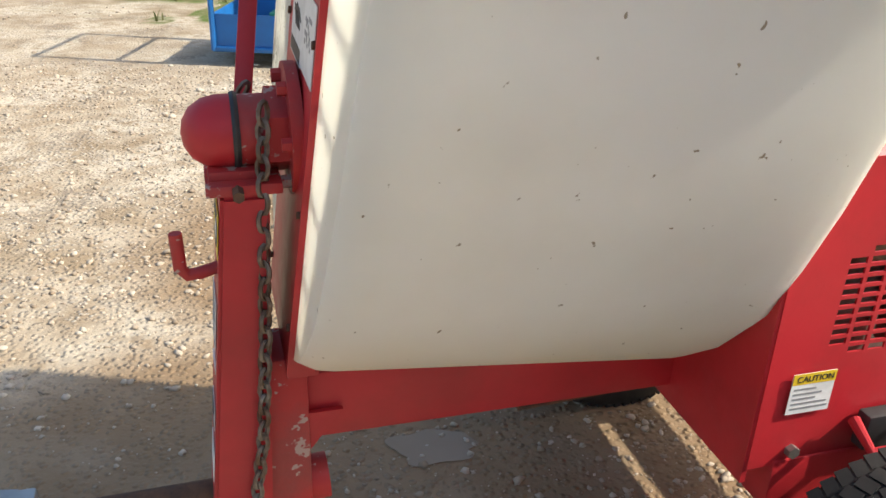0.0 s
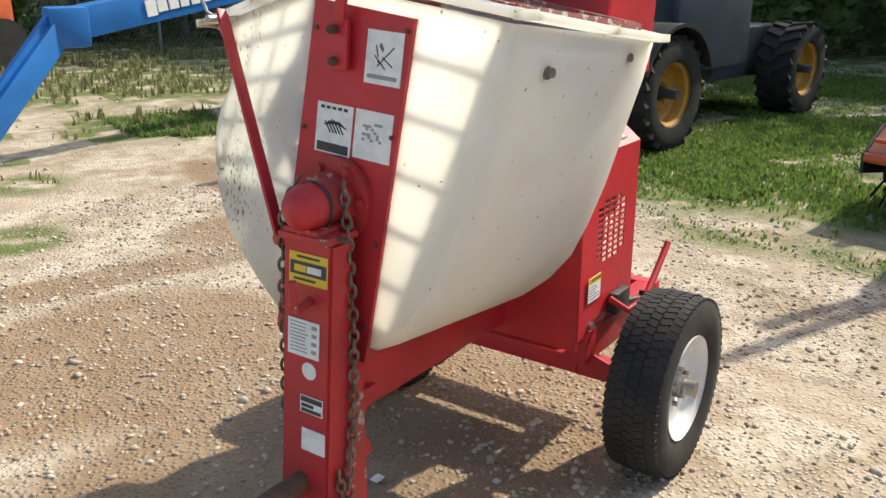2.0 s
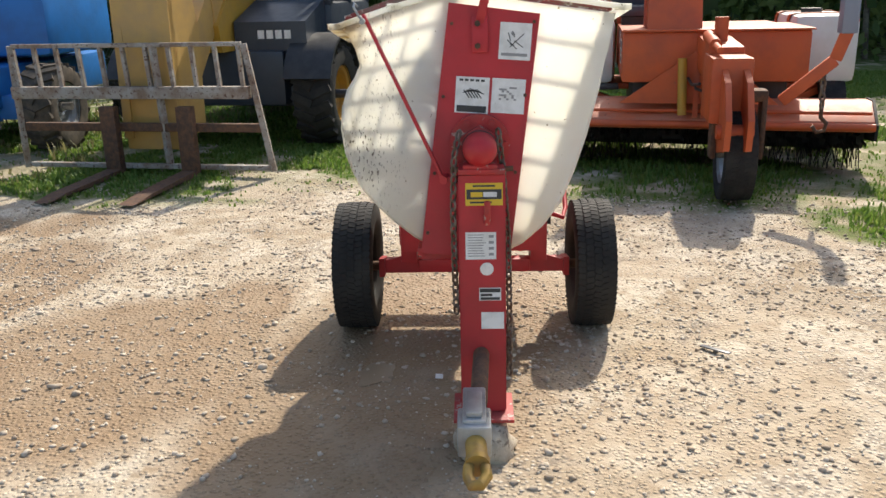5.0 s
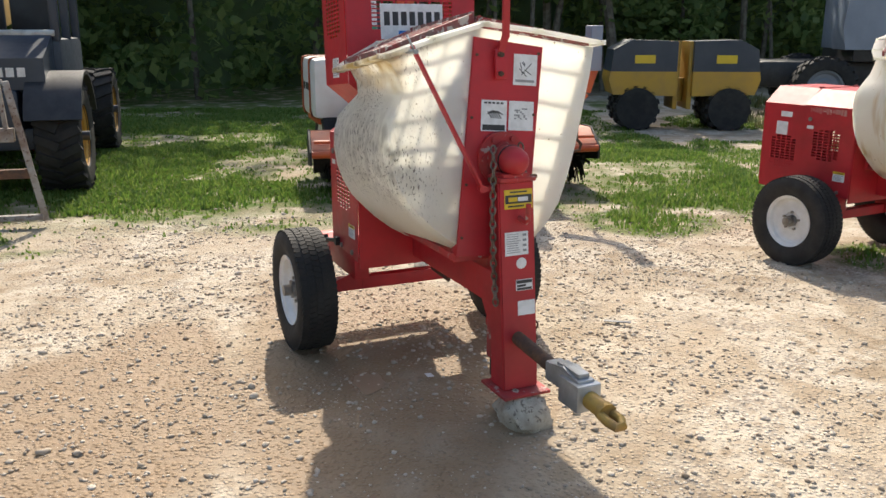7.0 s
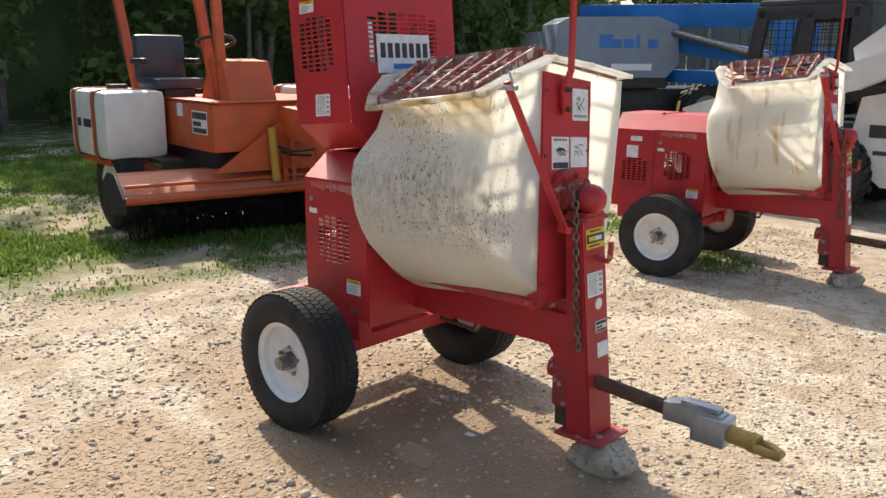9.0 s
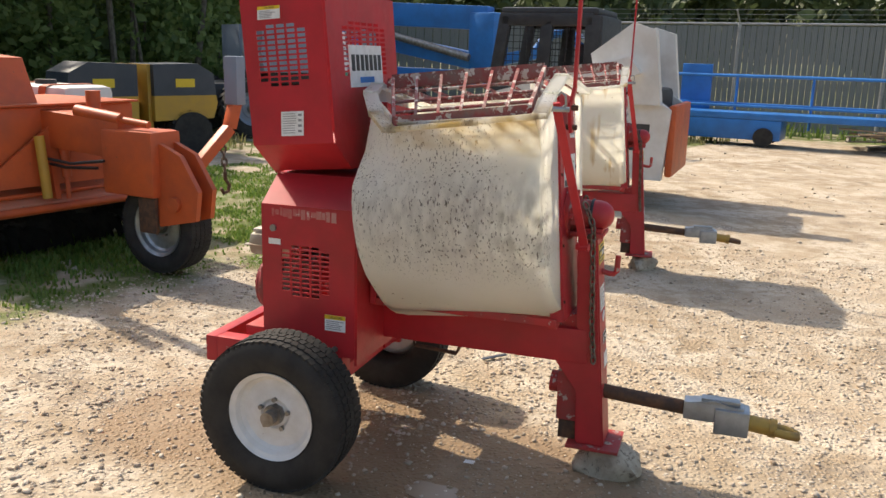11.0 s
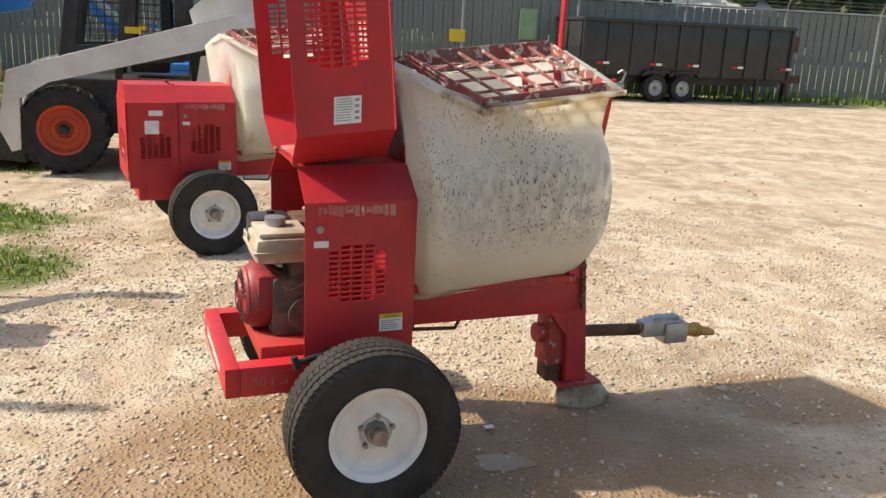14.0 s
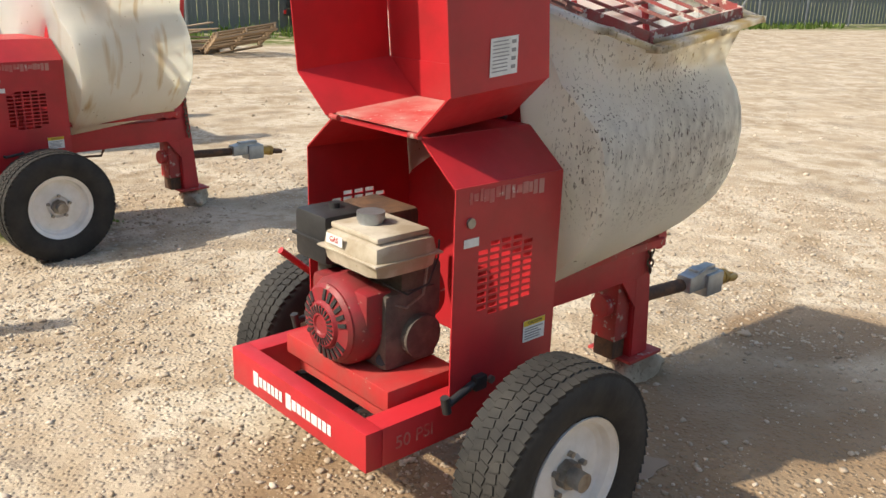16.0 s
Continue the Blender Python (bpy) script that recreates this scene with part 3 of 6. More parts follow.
def mixer(m, label, opened, poly, group):
    root = thing("mortar_mixer", m, label, "mixer", group)
    # drum
    prof = drum_profile()
    b = B()
    k = 26
    rows = []
    for i in range(k + 1):
        s = i / k
        row = []
        for y, z in prof:
            t = (z - 0.6) / 0.8
            front, back = -0.948 + 0.084 * t, -0.255 - 0.03 * max(-1.0, min(1.0, y / 0.3)) + 0.08 * t
            x = front + (back - front) * s
            # the pouring lip fades out towards the engine end
            if y > 0.3 and z > 1.2:
                f = max(0.0, min(1.0, (x + 0.40) / 0.2)) * (z - 1.2) / 0.175
                y, z = y - 0.26 * f, z + 0.10 * f
            # rounded end corners
            e = min(s, 1 - s) * 0.66
            pull = 0.016 * max(0.0, 1 - e / 0.045) ** 2
            c = Vector((0.02, 1.05))
            d = Vector((y, z)) - c
            if z < 1.3:
                d *= 1 - pull / max(0.2, d.length)
            row.append(b.bm.verts.new((x, c.x + d.x, c.y + d.y - 0.105 * (x + 0.905))))
        rows.append(row)
    for a, c in zip(rows, rows[1:]):
        for j in range(len(prof) - 1):
            b.bm.faces.new((a[j], a[j + 1], c[j + 1], c[j]))
    for row, x, z in ((rows[0], -0.858, 1.478), (rows[-1], -0.175, 1.42)):
        apex = b.bm.verts.new((x, 0.05, z))
        b.bm.faces.new(row + [apex])
    drum = part("drum", b, poly, root, "milky white moulded plastic drum", 50)
    sol = drum.modifiers.new("wall", "SOLIDIFY")
    sol.thickness, sol.offset = 0.012, -1
    loop = [(-0.885, 0.435, 1.378), (-0.875, 0.24, 1.437), (-0.868, 0.03, 1.492), (-0.868, -0.2, 1.465), (-0.868, -0.49, 1.42), (-0.5, -0.495, 1.372), (-0.175, -0.495, 1.335), (-0.16, -0.2, 1.385), (-0.17, 0.05, 1.435), (-0.20, 0.19, 1.412), (-0.29, 0.345, 1.35), (-0.38, 0.445, 1.308), (-0.66, 0.44, 1.345)]
    b = B()
    for p, q in zip(loop, loop[1:] + loop[:1]):
        b.beam(p, q, 0.052, 0.018, 0.006)
        b.cyl(Vector(p) - Vector((0, 0, 0.009)), Vector(p) + Vector((0, 0, 0.0095)), 0.026, n=12)
    part("rim_flange", b, poly, drum, "rounded rolled rim of the drum")
    for x in (-0.70, -0.282):
        part("bolt", B().cyl((x, -0.43, 1.29), (x, -0.466, 1.292), 0.011, n=6).cyl((x, -0.43, 1.29), (x, -0.453, 1.291), 0.015, n=12), STEEL, drum)
    # grate over the mouth, in the slope from ridge to lip
    g = B()
    quad = [Vector(v) for v in ((-0.81, 0.045, 1.512), (-0.235, 0.06, 1.452), (-0.845, 0.405, 1.392), (-0.385, 0.415, 1.332))]

    def on(u, s, up=0.0):
        """A place on the mouth's slope: u from the front to the engine end, s from ridge to lip."""
        a0, a1 = quad[0].lerp(quad[1], u), quad[2].lerp(quad[3], u)
        return a0.lerp(a1, s) + Vector((0, 0, up))
    g.beam(on(0, 0), on(1, 0), 0.012, 0.05).beam(on(0, 1), on(1, 1), 0.012, 0.036).beam(on(0, 0), on(0, 1), 0.012, 0.036).beam(on(1, 0), on(1, 1), 0.012, 0.036)
    grate = part("grate", g, GRATE_DARK, root, "worn red steel safety grate frame")
    for i in range(1, 6):
        part("grate_bar", B().beam(on(i / 6, 0.02, 0.012), on(i / 6, 0.98, 0.012), 0.010, 0.009), GRATE_DARK, grate)
    for s in (0.3, 0.55, 0.8):
        part("grate_bar", B().cyl(on(0, s), on(1, s), 0.0055, n=8), GRATE_DARK, grate)
    far = [Vector(v) for v in ((-0.84, 0.03, 1.502), (-0.21, 0.04, 1.442), (-0.845, -0.45, 1.424), (-0.21, -0.45, 1.358))]
    fg = part("grate", B().beam(far[0], far[1], 0.012, 0.04).beam(far[2], far[3], 0.012, 0.03).beam(far[0], far[2], 0.012, 0.03).beam(far[1], far[3], 0.012, 0.03), GRATE_DARK, root, "dark grate frame over the far half of the mouth")
    for i in range(1, 6):
        part("grate_bar", B().beam(far[0].lerp(far[1], i / 6), far[2].lerp(far[3], i / 6), 0.009, 0.009), GRATE_DARK, fg)
    # mixing shaft and paddles inside
    sh = part("paddle_shaft", B().cyl((-0.92, 0.02, 1.0), (-0.2, 0.02, 1.0), 0.028, n=14), RUSTY, root, "mortar-caked paddle shaft")
    for x, a in ((-0.78, -25), (-0.62, 20), (-0.46, -10), (-0.55, 150), (-0.35, 270)):
        part("paddle", B().box(-0.07, 0.07, -0.012, 0.012, 0.22, 0.34, 0.004, Matrix.Translation((x, 0.02, 1.0)) @ Matrix.Rotation(radians(a), 4, "X") @ Matrix.Rotation(radians(25), 4, "Z")).beam((x, 0.02, 1.0), (x, 0.02 - 0.25 * math.sin(radians(a)), 1.0 + 0.25 * math.cos(radians(a))), 0.03, 0.02), WHITE_MACHINE, sh)
    # channel on the drum's end, leaning with it
    lean = Matrix.Translation((0, 0.0, 1.05)) @ Matrix.Rotation(radians(7.5), 4, "X") @ Matrix.Translation((0, -0.0, -1.05))
    tip = Matrix(((1, 0, 0.105, -0.085), (0, 1, 0, 0), (0, 0, 1, 0), (0, 0, 0, 1)))
    b = B().prism([(0.066, 1.445), (0.176, 0.635), (-0.12, 0.612), (-0.222, 1.405)], -0.936, -0.928, "x").move(tip)
    end = part("end_channel", b, RED, root, "red steel channel on the drum's end")
    part("flange", B().beam((-0.91, 0.066, 1.445), (-0.91, 0.174, 0.637), 0.045, 0.006, 0, (0, 1, 0)).move(tip), RED, end)
    part("flange", B().beam((-0.915, -0.221, 1.405), (-0.915, -0.121, 0.614), 0.045, 0.006, 0, (0, 1, 0)).move(tip), RED, end)
    part("flange", B().beam((-0.91, 0.175, 0.634), (-0.91, -0.12, 0.61), 0.05, 0.008).move(tip), RED, end)
    inner = part("end_channel", B().box(-0.218, -0.21, -0.15, 0.15, 0.60, 1.36, 0.002).move(lean), RED, root)
    part("flange", B().box(-0.235, -0.218, 0.142, 0.15, 0.60, 1.36).move(lean), RED, inner)
    part("flange", B().box(-0.235, -0.218, -0.15, -0.142, 0.60, 1.36).move(lean), RED, inner)
    for z in (1.38, 1.15, 0.9, 0.7):
        e0, e1 = 0.176 - (z - 0.635) * 0.136 - 0.014, -0.12 - (z - 0.612) * 0.1286 + 0.014
        for y in (e0, e1):
            part("rivet", B().cyl((-0.936, y, z), (-0.941, y, z), 0.006, n=8).move(tip), RUSTY, end)
    # cradle strip under the drum
    part("drum_rail", B().box(-0.93, -0.2, 0.155, 0.19, 0.612, 0.64, 0.003).box(-0.93, -0.9, -0.06, 0.18, 0.6, 0.625, 0.003), RED_WORN, root)
    # trunnion
    b = B().lathe([(0.001, -1.108), (0.02, -1.105), (0.038, -1.094), (0.05, -1.076), (0.055, -1.055), (0.055, -1.03)], (0.025, -0.025, 0.995), "x", 32)
    dome = part("trunnion_cap", b, RED, root, "rounded red trunnion cap")
    part("seal_band", B().lathe([(0.057, -1.035), (0.059, -1.03), (0.057, -1.024)], (0.025, -0.025, 0.995), "x", 32), BLACK, dome)
    part("bearing_housing", B().cyl((-1.005, -0.025, 0.995), (-0.95, -0.025, 0.995), 0.054, n=32).cyl((-0.96, -0.025, 0.995), (-0.91, -0.025, 0.995), 0.066, n=6), RED_WORN, dome, "greasy red bearing housing")
    flange = part("flange", B().cyl((-0.93, -0.025, 0.995), (-0.912, -0.025, 0.995), 0.10, n=32), RED_WORN, dome)
    for i in range(6):
        t = 2 * math.pi * i / 6
        q = (-0.922, -0.025 + 0.082 * math.cos(t), 0.995 + 0.082 * math.sin(t))
        part("bolt", B().cyl(q, (q[0] - 0.022, q[1], q[2]), 0.011, n=6), RED_WORN, dome)
    # front post
    b = B()
    low, top = 0.112, 0.92
    sec = []
    for z, xf, xb in ((low, -1.113, -1.003), (top, -1.036, -0.965)):
        y = -0.03
        sec.append([b.bm.verts.new((x, y + s * 0.076, z)) for x, s in ((xf, 1), (xf, -1), (xb, -1), (xb, 1))])
    for j in range(4):
        b.bm.faces.new((sec[0][j], sec[0][(j + 1) % 4], sec[1][(j + 1) % 4], sec[1][j]))
    b.bm.faces.new(sec[0])
    b.bm.faces.new(sec[1])
    bmesh.ops.bevel(b.bm, geom=b.bm.edges[:], offset=0.006, segments=2, affect="EDGES")
    post = part("front_post", b, RED, root, "red steel front post")
    part("saddle", B().box(-1.055, -0.945, -0.105, 0.045, 0.92, 0.937, 0.003).box(-1.05, -0.96, -0.08, 0.03, 0.935, 0.95, 0.003), RED_WORN, post)
    for y in (-0.102, 0.042):
        part("bolt", B().cyl((-1.01, y, 0.929), (-1.01, y + (0.03 if y > 0 else -0.03), 0.929), 0.009, n=6), RUSTY, post)
    part("foot_plate", B().box(-1.17, -0.97, -0.13, 0.072, 0.1, 0.112, 0.002), RED_WORN, post, "flat red foot plate")
    part("rear_leg", B().box(-1.005, -0.92, -0.085, 0.025, 0.19, 0.62, 0.006), RED_WORN, post, "short inner leg of worn red steel")
    part("leg_tube", B().box(-1.0, -0.93, -0.075, 0.015, 0.112, 0.2, 0.004), RUSTY, post)
    part("gusset", B().prism([(-1.0, 0.5), (-0.86, 0.5), (-1.0, 0.32)], -0.075, -0.065).prism([(-1.0, 0.5), (-0.86, 0.5), (-1.0, 0.32)], 0.035, 0.045), RED, post)
    pin = B().tube([(-1.03, -0.04, 0.785), (-1.075, -0.045, 0.774), (-1.093, -0.046, 0.773), (-1.104, -0.046, 0.785), (-1.106, -0.046, 0.845)], 0.0105, 10)
    part("lock_handle", pin, RED_WORN, post, "bent red locking handle")
    # decals on the post: sizes in metres, set along its slope
    fx = lambda z: -1.113 + (z - low) / (top - low) * 0.077 - 0.0012
    cy = lambda z: -0.03
    for z, dy, w, h, st in ((0.890, 0.053, 0.12, 0.073, "yellow"), (0.730, 0.055, 0.10, 0.09, "lines"), (0.545, 0.012, 0.072, 0.043, "dark"), (0.462, 0.006, 0.075, 0.057, "white")):
        decal(post, (fx(z), cy(z) + dy, z), (0, -1, 0), (fx(z - h) - fx(z), 0, -h), w, h, st)
    part("round_decal", B().cyl((fx(0.608) + 0.002, -0.044, 0.608), (fx(0.608) - 0.0012, -0.044, 0.608), 0.022, n=24), DECAL, post)
    # tow tube and coupler
    tow = part("tow_tube", B().cyl((-0.90, -0.03, 0.325), (-1.42, -0.01, 0.30), 0.027, n=20), RUSTY, root, "dark rusty round tow tube")
    part("tube_socket", B().cyl((-0.885, -0.03, 0.326), (-0.95, -0.03, 0.322), 0.042, n=20), RED_WORN, tow)
    c = B().box(-1.60, -1.39, -0.032, 0.036, 0.275, 0.345, 0.008).box(-1.62, -1.50, -0.045, 0.05, 0.24, 0.335, 0.008).prism([(-1.62, 0.33), (-1.50, 0.36), (-1.42, 0.345), (-1.5, 0.31)], -0.03, 0.034)
    part("coupler", c, ZINC, tow, "grey zinc-plated coupler head")
    part("coupler_lever", B().box(-1.585, -1.45, -0.02, 0.025, 0.345, 0.362, 0.004), ZINC, tow)
    part("ball_socket", B().cyl((-1.6, 0.0, 0.285), (-1.69, -0.005, 0.275), 0.03, n=18).cyl((-1.69, -0.005, 0.275), (-1.715, -0.005, 0.273), 0.034, n=18), BRASS, tow, "worn yellow steel socket")
    part("lunette", B().tube([(-1.71, -0.025, 0.27), (-1.75, -0.03, 0.265), (-1.785, -0.012, 0.26), (-1.785, 0.01, 0.26), (-1.75, 0.02, 0.265), (-1.71, 0.018, 0.27)], 0.016, 10), RUSTY if not opened else BRASS, tow)
    chain("safety_chain", [(-0.98, 0.04, 1.05), (-1.02, 0.058, 0.97), (-1.03, 0.064, 0.8), (-1.04, 0.062, 0.6), (-1.055, 0.058, 0.45)], root)
    chain("safety_chain", [(-0.965, -0.085, 1.05), (-0.975, -0.1, 0.92), (-0.985, -0.116, 0.7), (-1.0, -0.12, 0.5), (-1.03, -0.12, 0.3), (-1.045, -0.12, 0.22), (-1.06, -0.118, 0.36)], root)
    # lid brace and dump handle
    br = part("brace_rod", B().beam((-1.0, 0.092, 0.89), (-0.915, 0.34, 1.415), 0.01, 0.03, 0.002, (1, 0, 0)).cyl((-1.015, 0.095, 0.895), (-0.97, 0.085, 0.895), 0.014, n=12).beam((-1.0, 0.05, 0.893), (-0.99, 0.10, 0.893), 0.03, 0.02), RED, root, "flat red brace rod")
    part("hook", B().tube([(-0.935, 0.34, 1.40), (-0.95, 0.35, 1.41), (-0.95, 0.365, 1.44), (-0.935, 0.365, 1.45), (-0.925, 0.355, 1.44)], 0.004, 8).cyl((-0.87, 0.34, 1.395), (-0.96, 0.34, 1.395), 0.009, n=10), ZINC, br)
    hd = part("dump_handle", B().beam((-0.905, -0.03, 1.29), (-0.893, -0.03, 1.40), 0.05, 0.012, 0.002, (1, 0, 0)).beam((-0.895, -0.028, 1.38), (-0.905, -0.045, 1.45), 0.028, 0.012, 0.002, (1, 0, 0)).beam((-0.905, -0.045, 1.44), (-0.915, -0.035, 2.35), 0.028, 0.012, 0.002, (1, 0, 0)), RED, root, "long flat red dump handle")
    for z in (1.31, 1.38):
        part("bolt", B().cyl((-0.885, -0.022, z), (-0.925, -0.022, z), 0.01, n=6), RUSTY, hd)
    for y, z, w, h, st in ((0.048, 1.215, 0.11, 0.117, "picture"), (-0.070, 1.207, 0.109, 0.112, "code"), (-0.097, 1.382, 0.103, 0.117, "sketch")):
        decal(end, tip @ Vector((-0.9375, y, z)), (0, -1, -0.075), (-0.105, 0.075, -1), w, h, st)
    # frame
    frame_ = part("main_beam", B().box(-1.03, -0.19, -0.06, 0.05, 0.435, 0.57, 0.008), RED, root, "red box-section main beam")
    part("step_handle", B().tube([(-0.32, 0.0, 0.44), (-0.32, 0.0, 0.40), (-0.5, 0.0, 0.39), (-0.52, 0.0, 0.43)], 0.008, 8), RUSTY, frame_)
    # engine housing: an arch of sheet steel
    arch = [(-0.315, 0.43), (-0.315, 0.995), (-0.19, 1.095), (0.19, 1.095), (0.315, 0.995), (0.315, 0.43)]
    body = part("engine_housing", B().prism([(-0.312, 0.40), (-0.312, 0.994), (-0.188, 1.093), (0.188, 1.093), (0.312, 0.994), (0.312, 0.40), (0.1, 0.40), (0.1, 0.40001 + 0.0)][:6], -0.206, -0.196, "x"), RED, root, "red sheet-steel engine housing")
    for s in (-1, 1):
        b = B()
        vented(b, (-0.20, s * 0.315, 0.43), (1, 0, 0), (0, 0, 1), 0.385, 0.565, 0.105, 0.218, 5, 11, 0.041, 0.033, 0.0185, 0.012, 0.004)
        side = part("side_panel", b, RED, body, "red side panel with rows of slots", 0)
        if s > 0:
            decal(side, (-0.078, 0.3205, 0.592), (-1, 0, 0), (0, 0, -1), 0.085, 0.062, "caution")
            decal(side, (0.155, 0.3205, 0.865), (-1, 0, 0), (0, 0, -1), 0.05, 0.022, "white", label="small blank white decal")
            b = B()
            rnd = random.Random(3)
            x = 0.14
            while x > -0.12:
                w = 0.006 + 0.016 * rnd.random()
                b.box(x - w, x, 0.3195, 0.3203, 0.958 - 0.014 * rnd.random(), 0.976 + 0.01 * rnd.random())
                x -= w + 0.006 * rnd.random()
            part("peeled_lettering", b, RED_DUSTY, side, "peeling remains of old lettering")
            part("latch", B().cyl((0.135, 0.318, 0.905), (0.135, 0.326, 0.905), 0.013, n=18), STEEL, side)
        else:
            decal(side, (-0.154, -0.3205, 0.622), (1, 0, 0), (0, 0, -1), 0.084, 0.08, "caution")
        for x in (-0.12, 0.04):
            part("bolt", B().cyl((x, s * 0.315, 0.46), (x, s * 0.328, 0.46), 0.012, n=6), STEEL, side)
        if s < 0 and opened:
            o, uu, vv = Vector((-0.15, -0.195, 1.0965)), Vector((1, 0, 0)), Vector((0, -0.125, -0.10)).normalized()
            st = decal(body, o, uu, vv, 0.27, 0.135, "blank_yellow", "auction_decal", "yellow auction sticker with black lettering")
            mm = Matrix((uu, -vv, uu.cross(-vv))).transposed().to_4x4()
            mm.translation = o
            letters("sticker_word", "UNRESERVED", 0.034, mm @ Matrix.Translation((0.135, -0.025, 0.002)), INK, st)
            letters("sticker_word", "AUCTION", 0.034, mm @ Matrix.Translation((0.135, -0.062, 0.002)), INK, st)
            part("print_bar", B().box(0, 0.27, -0.135, -0.09, 0.0012, 0.0018, 0, mm), INK, st)
            part("print_bar", B().box(0.12, 0.25, -0.128, -0.097, 0.0018, 0.0023, 0, mm), DECAL, st)
        part("shoulder", B().prism([(s * 0.315, 0.995), (s * 0.19, 1.095), (s * 0.187, 1.091), (s * 0.311, 0.993)], -0.2, 0.185, "x"), RED, body)
    part("roof", B().box(-0.2, 0.185, -0.19, 0.19, 1.091, 1.096), RED, body)
    # hood
    hood_m = Matrix.Translation((0.19, 0, 1.10)) @ Matrix.Rotation(radians(5.0 if opened else 180), 4, "Y")
    hood = part("hood", B().box(-0.31, -0.02, -0.19, 0.19, 0.002, 0.007).move(hood_m), RED_DUSTY if opened else RED, root, "red hood hinged up, dusty inside" if opened else "closed red hood")
    H = 0.68
    for s in (-1, 1):
        part("shoulder", B().prism([(s * 0.19, 0.002), (s * 0.315, 0.11), (s * 0.311, 0.113), (s * 0.187, 0.006)], -0.315, 0.012, "x").move(hood_m), RED, hood)
        b = B()
        vented(b, (-0.315, s * 0.315, 0.11), (1, 0, 0), (0, 0, 1), 0.327, H - 0.11, 0.075, 0.21, 5, 12, 0.041, 0.033, 0.0185, 0.012, 0.004)
        panel = part("side_panel", b.move(hood_m), RED, hood, "", 0)
        if s > 0:
            o = hood_m @ Vector((-0.117, 0.3205, 0.228))
            decal(panel, o, hood_m.to_3x3() @ Vector((-1, 0, 0)), (0, 0, -1), 0.091, 0.088, "lines")
            if opened:
                decal(panel, hood_m @ Vector((-0.06, 0.3205, 0.60)), hood_m.to_3x3() @ Vector((-1, 0, 0)), (0, 0, -1), 0.09, 0.045, "caution")
            else:
                decal(panel, hood_m @ Vector((-0.09, 0.3205, 0.16)), (1, 0, 0), (0, 0, -1), 0.09, 0.035, "white", label="blank white decal")
    b = B()
    vented(b, (-0.32, -0.315, 0.11), (0, 1, 0), (0, 0, 1), 0.63, H - 0.15, 0.115, 0.215, 7, 12, 0.058, 0.047, 0.0185, 0.012, 0.004)
    b.prism([(-0.19, 0.002), (0.19, 0.002), (0.315, 0.11), (-0.315, 0.11)], -0.32, -0.316, "x")
    end_p = part("end_panel", b.move(hood_m), RED, hood, "hood end panel with slots", 0)
    if opened:
        f3 = hood_m.to_3x3()
        pl = part("number_plate", B().box(-0.327, -0.3245, -0.15, 0.155, 0.30, 0.455, 0).move(hood_m), DECAL, hood, "upside-down white number plate")
        for i in range(7):
            part("print_bar", B().box(-0.3285, -0.327, -0.135 + i * 0.041, -0.108 + i * 0.041, 0.36, 0.42).move(hood_m), INK, pl)
        part("print_bar", B().box(-0.3285, -0.327, -0.06, 0.07, 0.315, 0.337).move(hood_m), BLUE, pl)
        decal(end_p, hood_m @ Vector((-0.3215, 0.245, 0.50)), f3 @ Vector((0, -1, 0)), f3 @ Vector((0, 0, -1)), 0.075, 0.175, "green")
        decal(end_p, hood_m @ Vector((-0.3215, -0.215, 0.50)), f3 @ Vector((0, -1, 0)), f3 @ Vector((0, 0, -1)), 0.06, 0.12, "white")
    for y in (-0.17, 0.17):
        part("hinge", B().cyl((0.19, y - 0.02, 1.1), (0.19, y + 0.02, 1.1), 0.008, n=10), RED_WORN, hood)
    if not opened:
        decal(end_p, hood_m @ Vector((-0.3215, -0.12, 0.45)), (0, 1, 0), (0, 0, -1), 0.2, 0.12, "plate", label="white plate with dark print")
    # tray and axle
    tray = part("tray", B().box(0.40, 0.45, -0.32, 0.32, 0.335, 0.44, 0.004), RED, root, "open red engine tray")
    for s in (-1, 1):
        part("side_rail", B().box(-0.15, 0.40, s * 0.25, s * 0.32, 0.335, 0.44, 0.004), RED, tray)
    part("cross_plate", B().box(0.08, 0.318, -0.24, 0.235, 0.415, 0.475, 0.006).box(0.2, 0.27, -0.25, 0.25, 0.345, 0.375, 0.002), RED_PLATE, tray, "dusty engine mounting plate")
    x = 0.4508
    if opened:
        y = -0.20
        for i, w in enumerate((0.03, 0.022, 0.022, 0.02, 0.02, 0.02, 0.02, 0, 0.03, 0.024, 0.024, 0.02, 0.024, 0.03, 0.02, 0.022, 0.02)):
            if w:
                part("lettering_bar", B().box(x, x + 0.0008, y, y + w - 0.005, 0.372 if i not in (0, 8) else 0.366, 0.402 if i not in (0, 8) else 0.41), DECAL, tray)
            y += w or 0.014
        letters("tyre_pressure_mark", "50 PSI", 0.05, Matrix.Translation((0.30, 0.3215, 0.385)) @ Matrix.Rotation(radians(180), 4, "Z") @ Matrix.Rotation(radians(90), 4, "X"), RED_DUSTY, tray, "faint stencilled tyre pressure")
        for s in (-1, 1):
            part("rubber_latch", B().cyl((0.10, s * 0.325, 0.47), (0.22, s * 0.345, 0.45), 0.011, n=10).cyl((0.215, s * 0.345, 0.43), (0.225, s * 0.345, 0.475), 0.012, n=10).box(0.07, 0.11, s * 0.318, s * 0.34, 0.45, 0.49, 0.004), BLACK, tray)
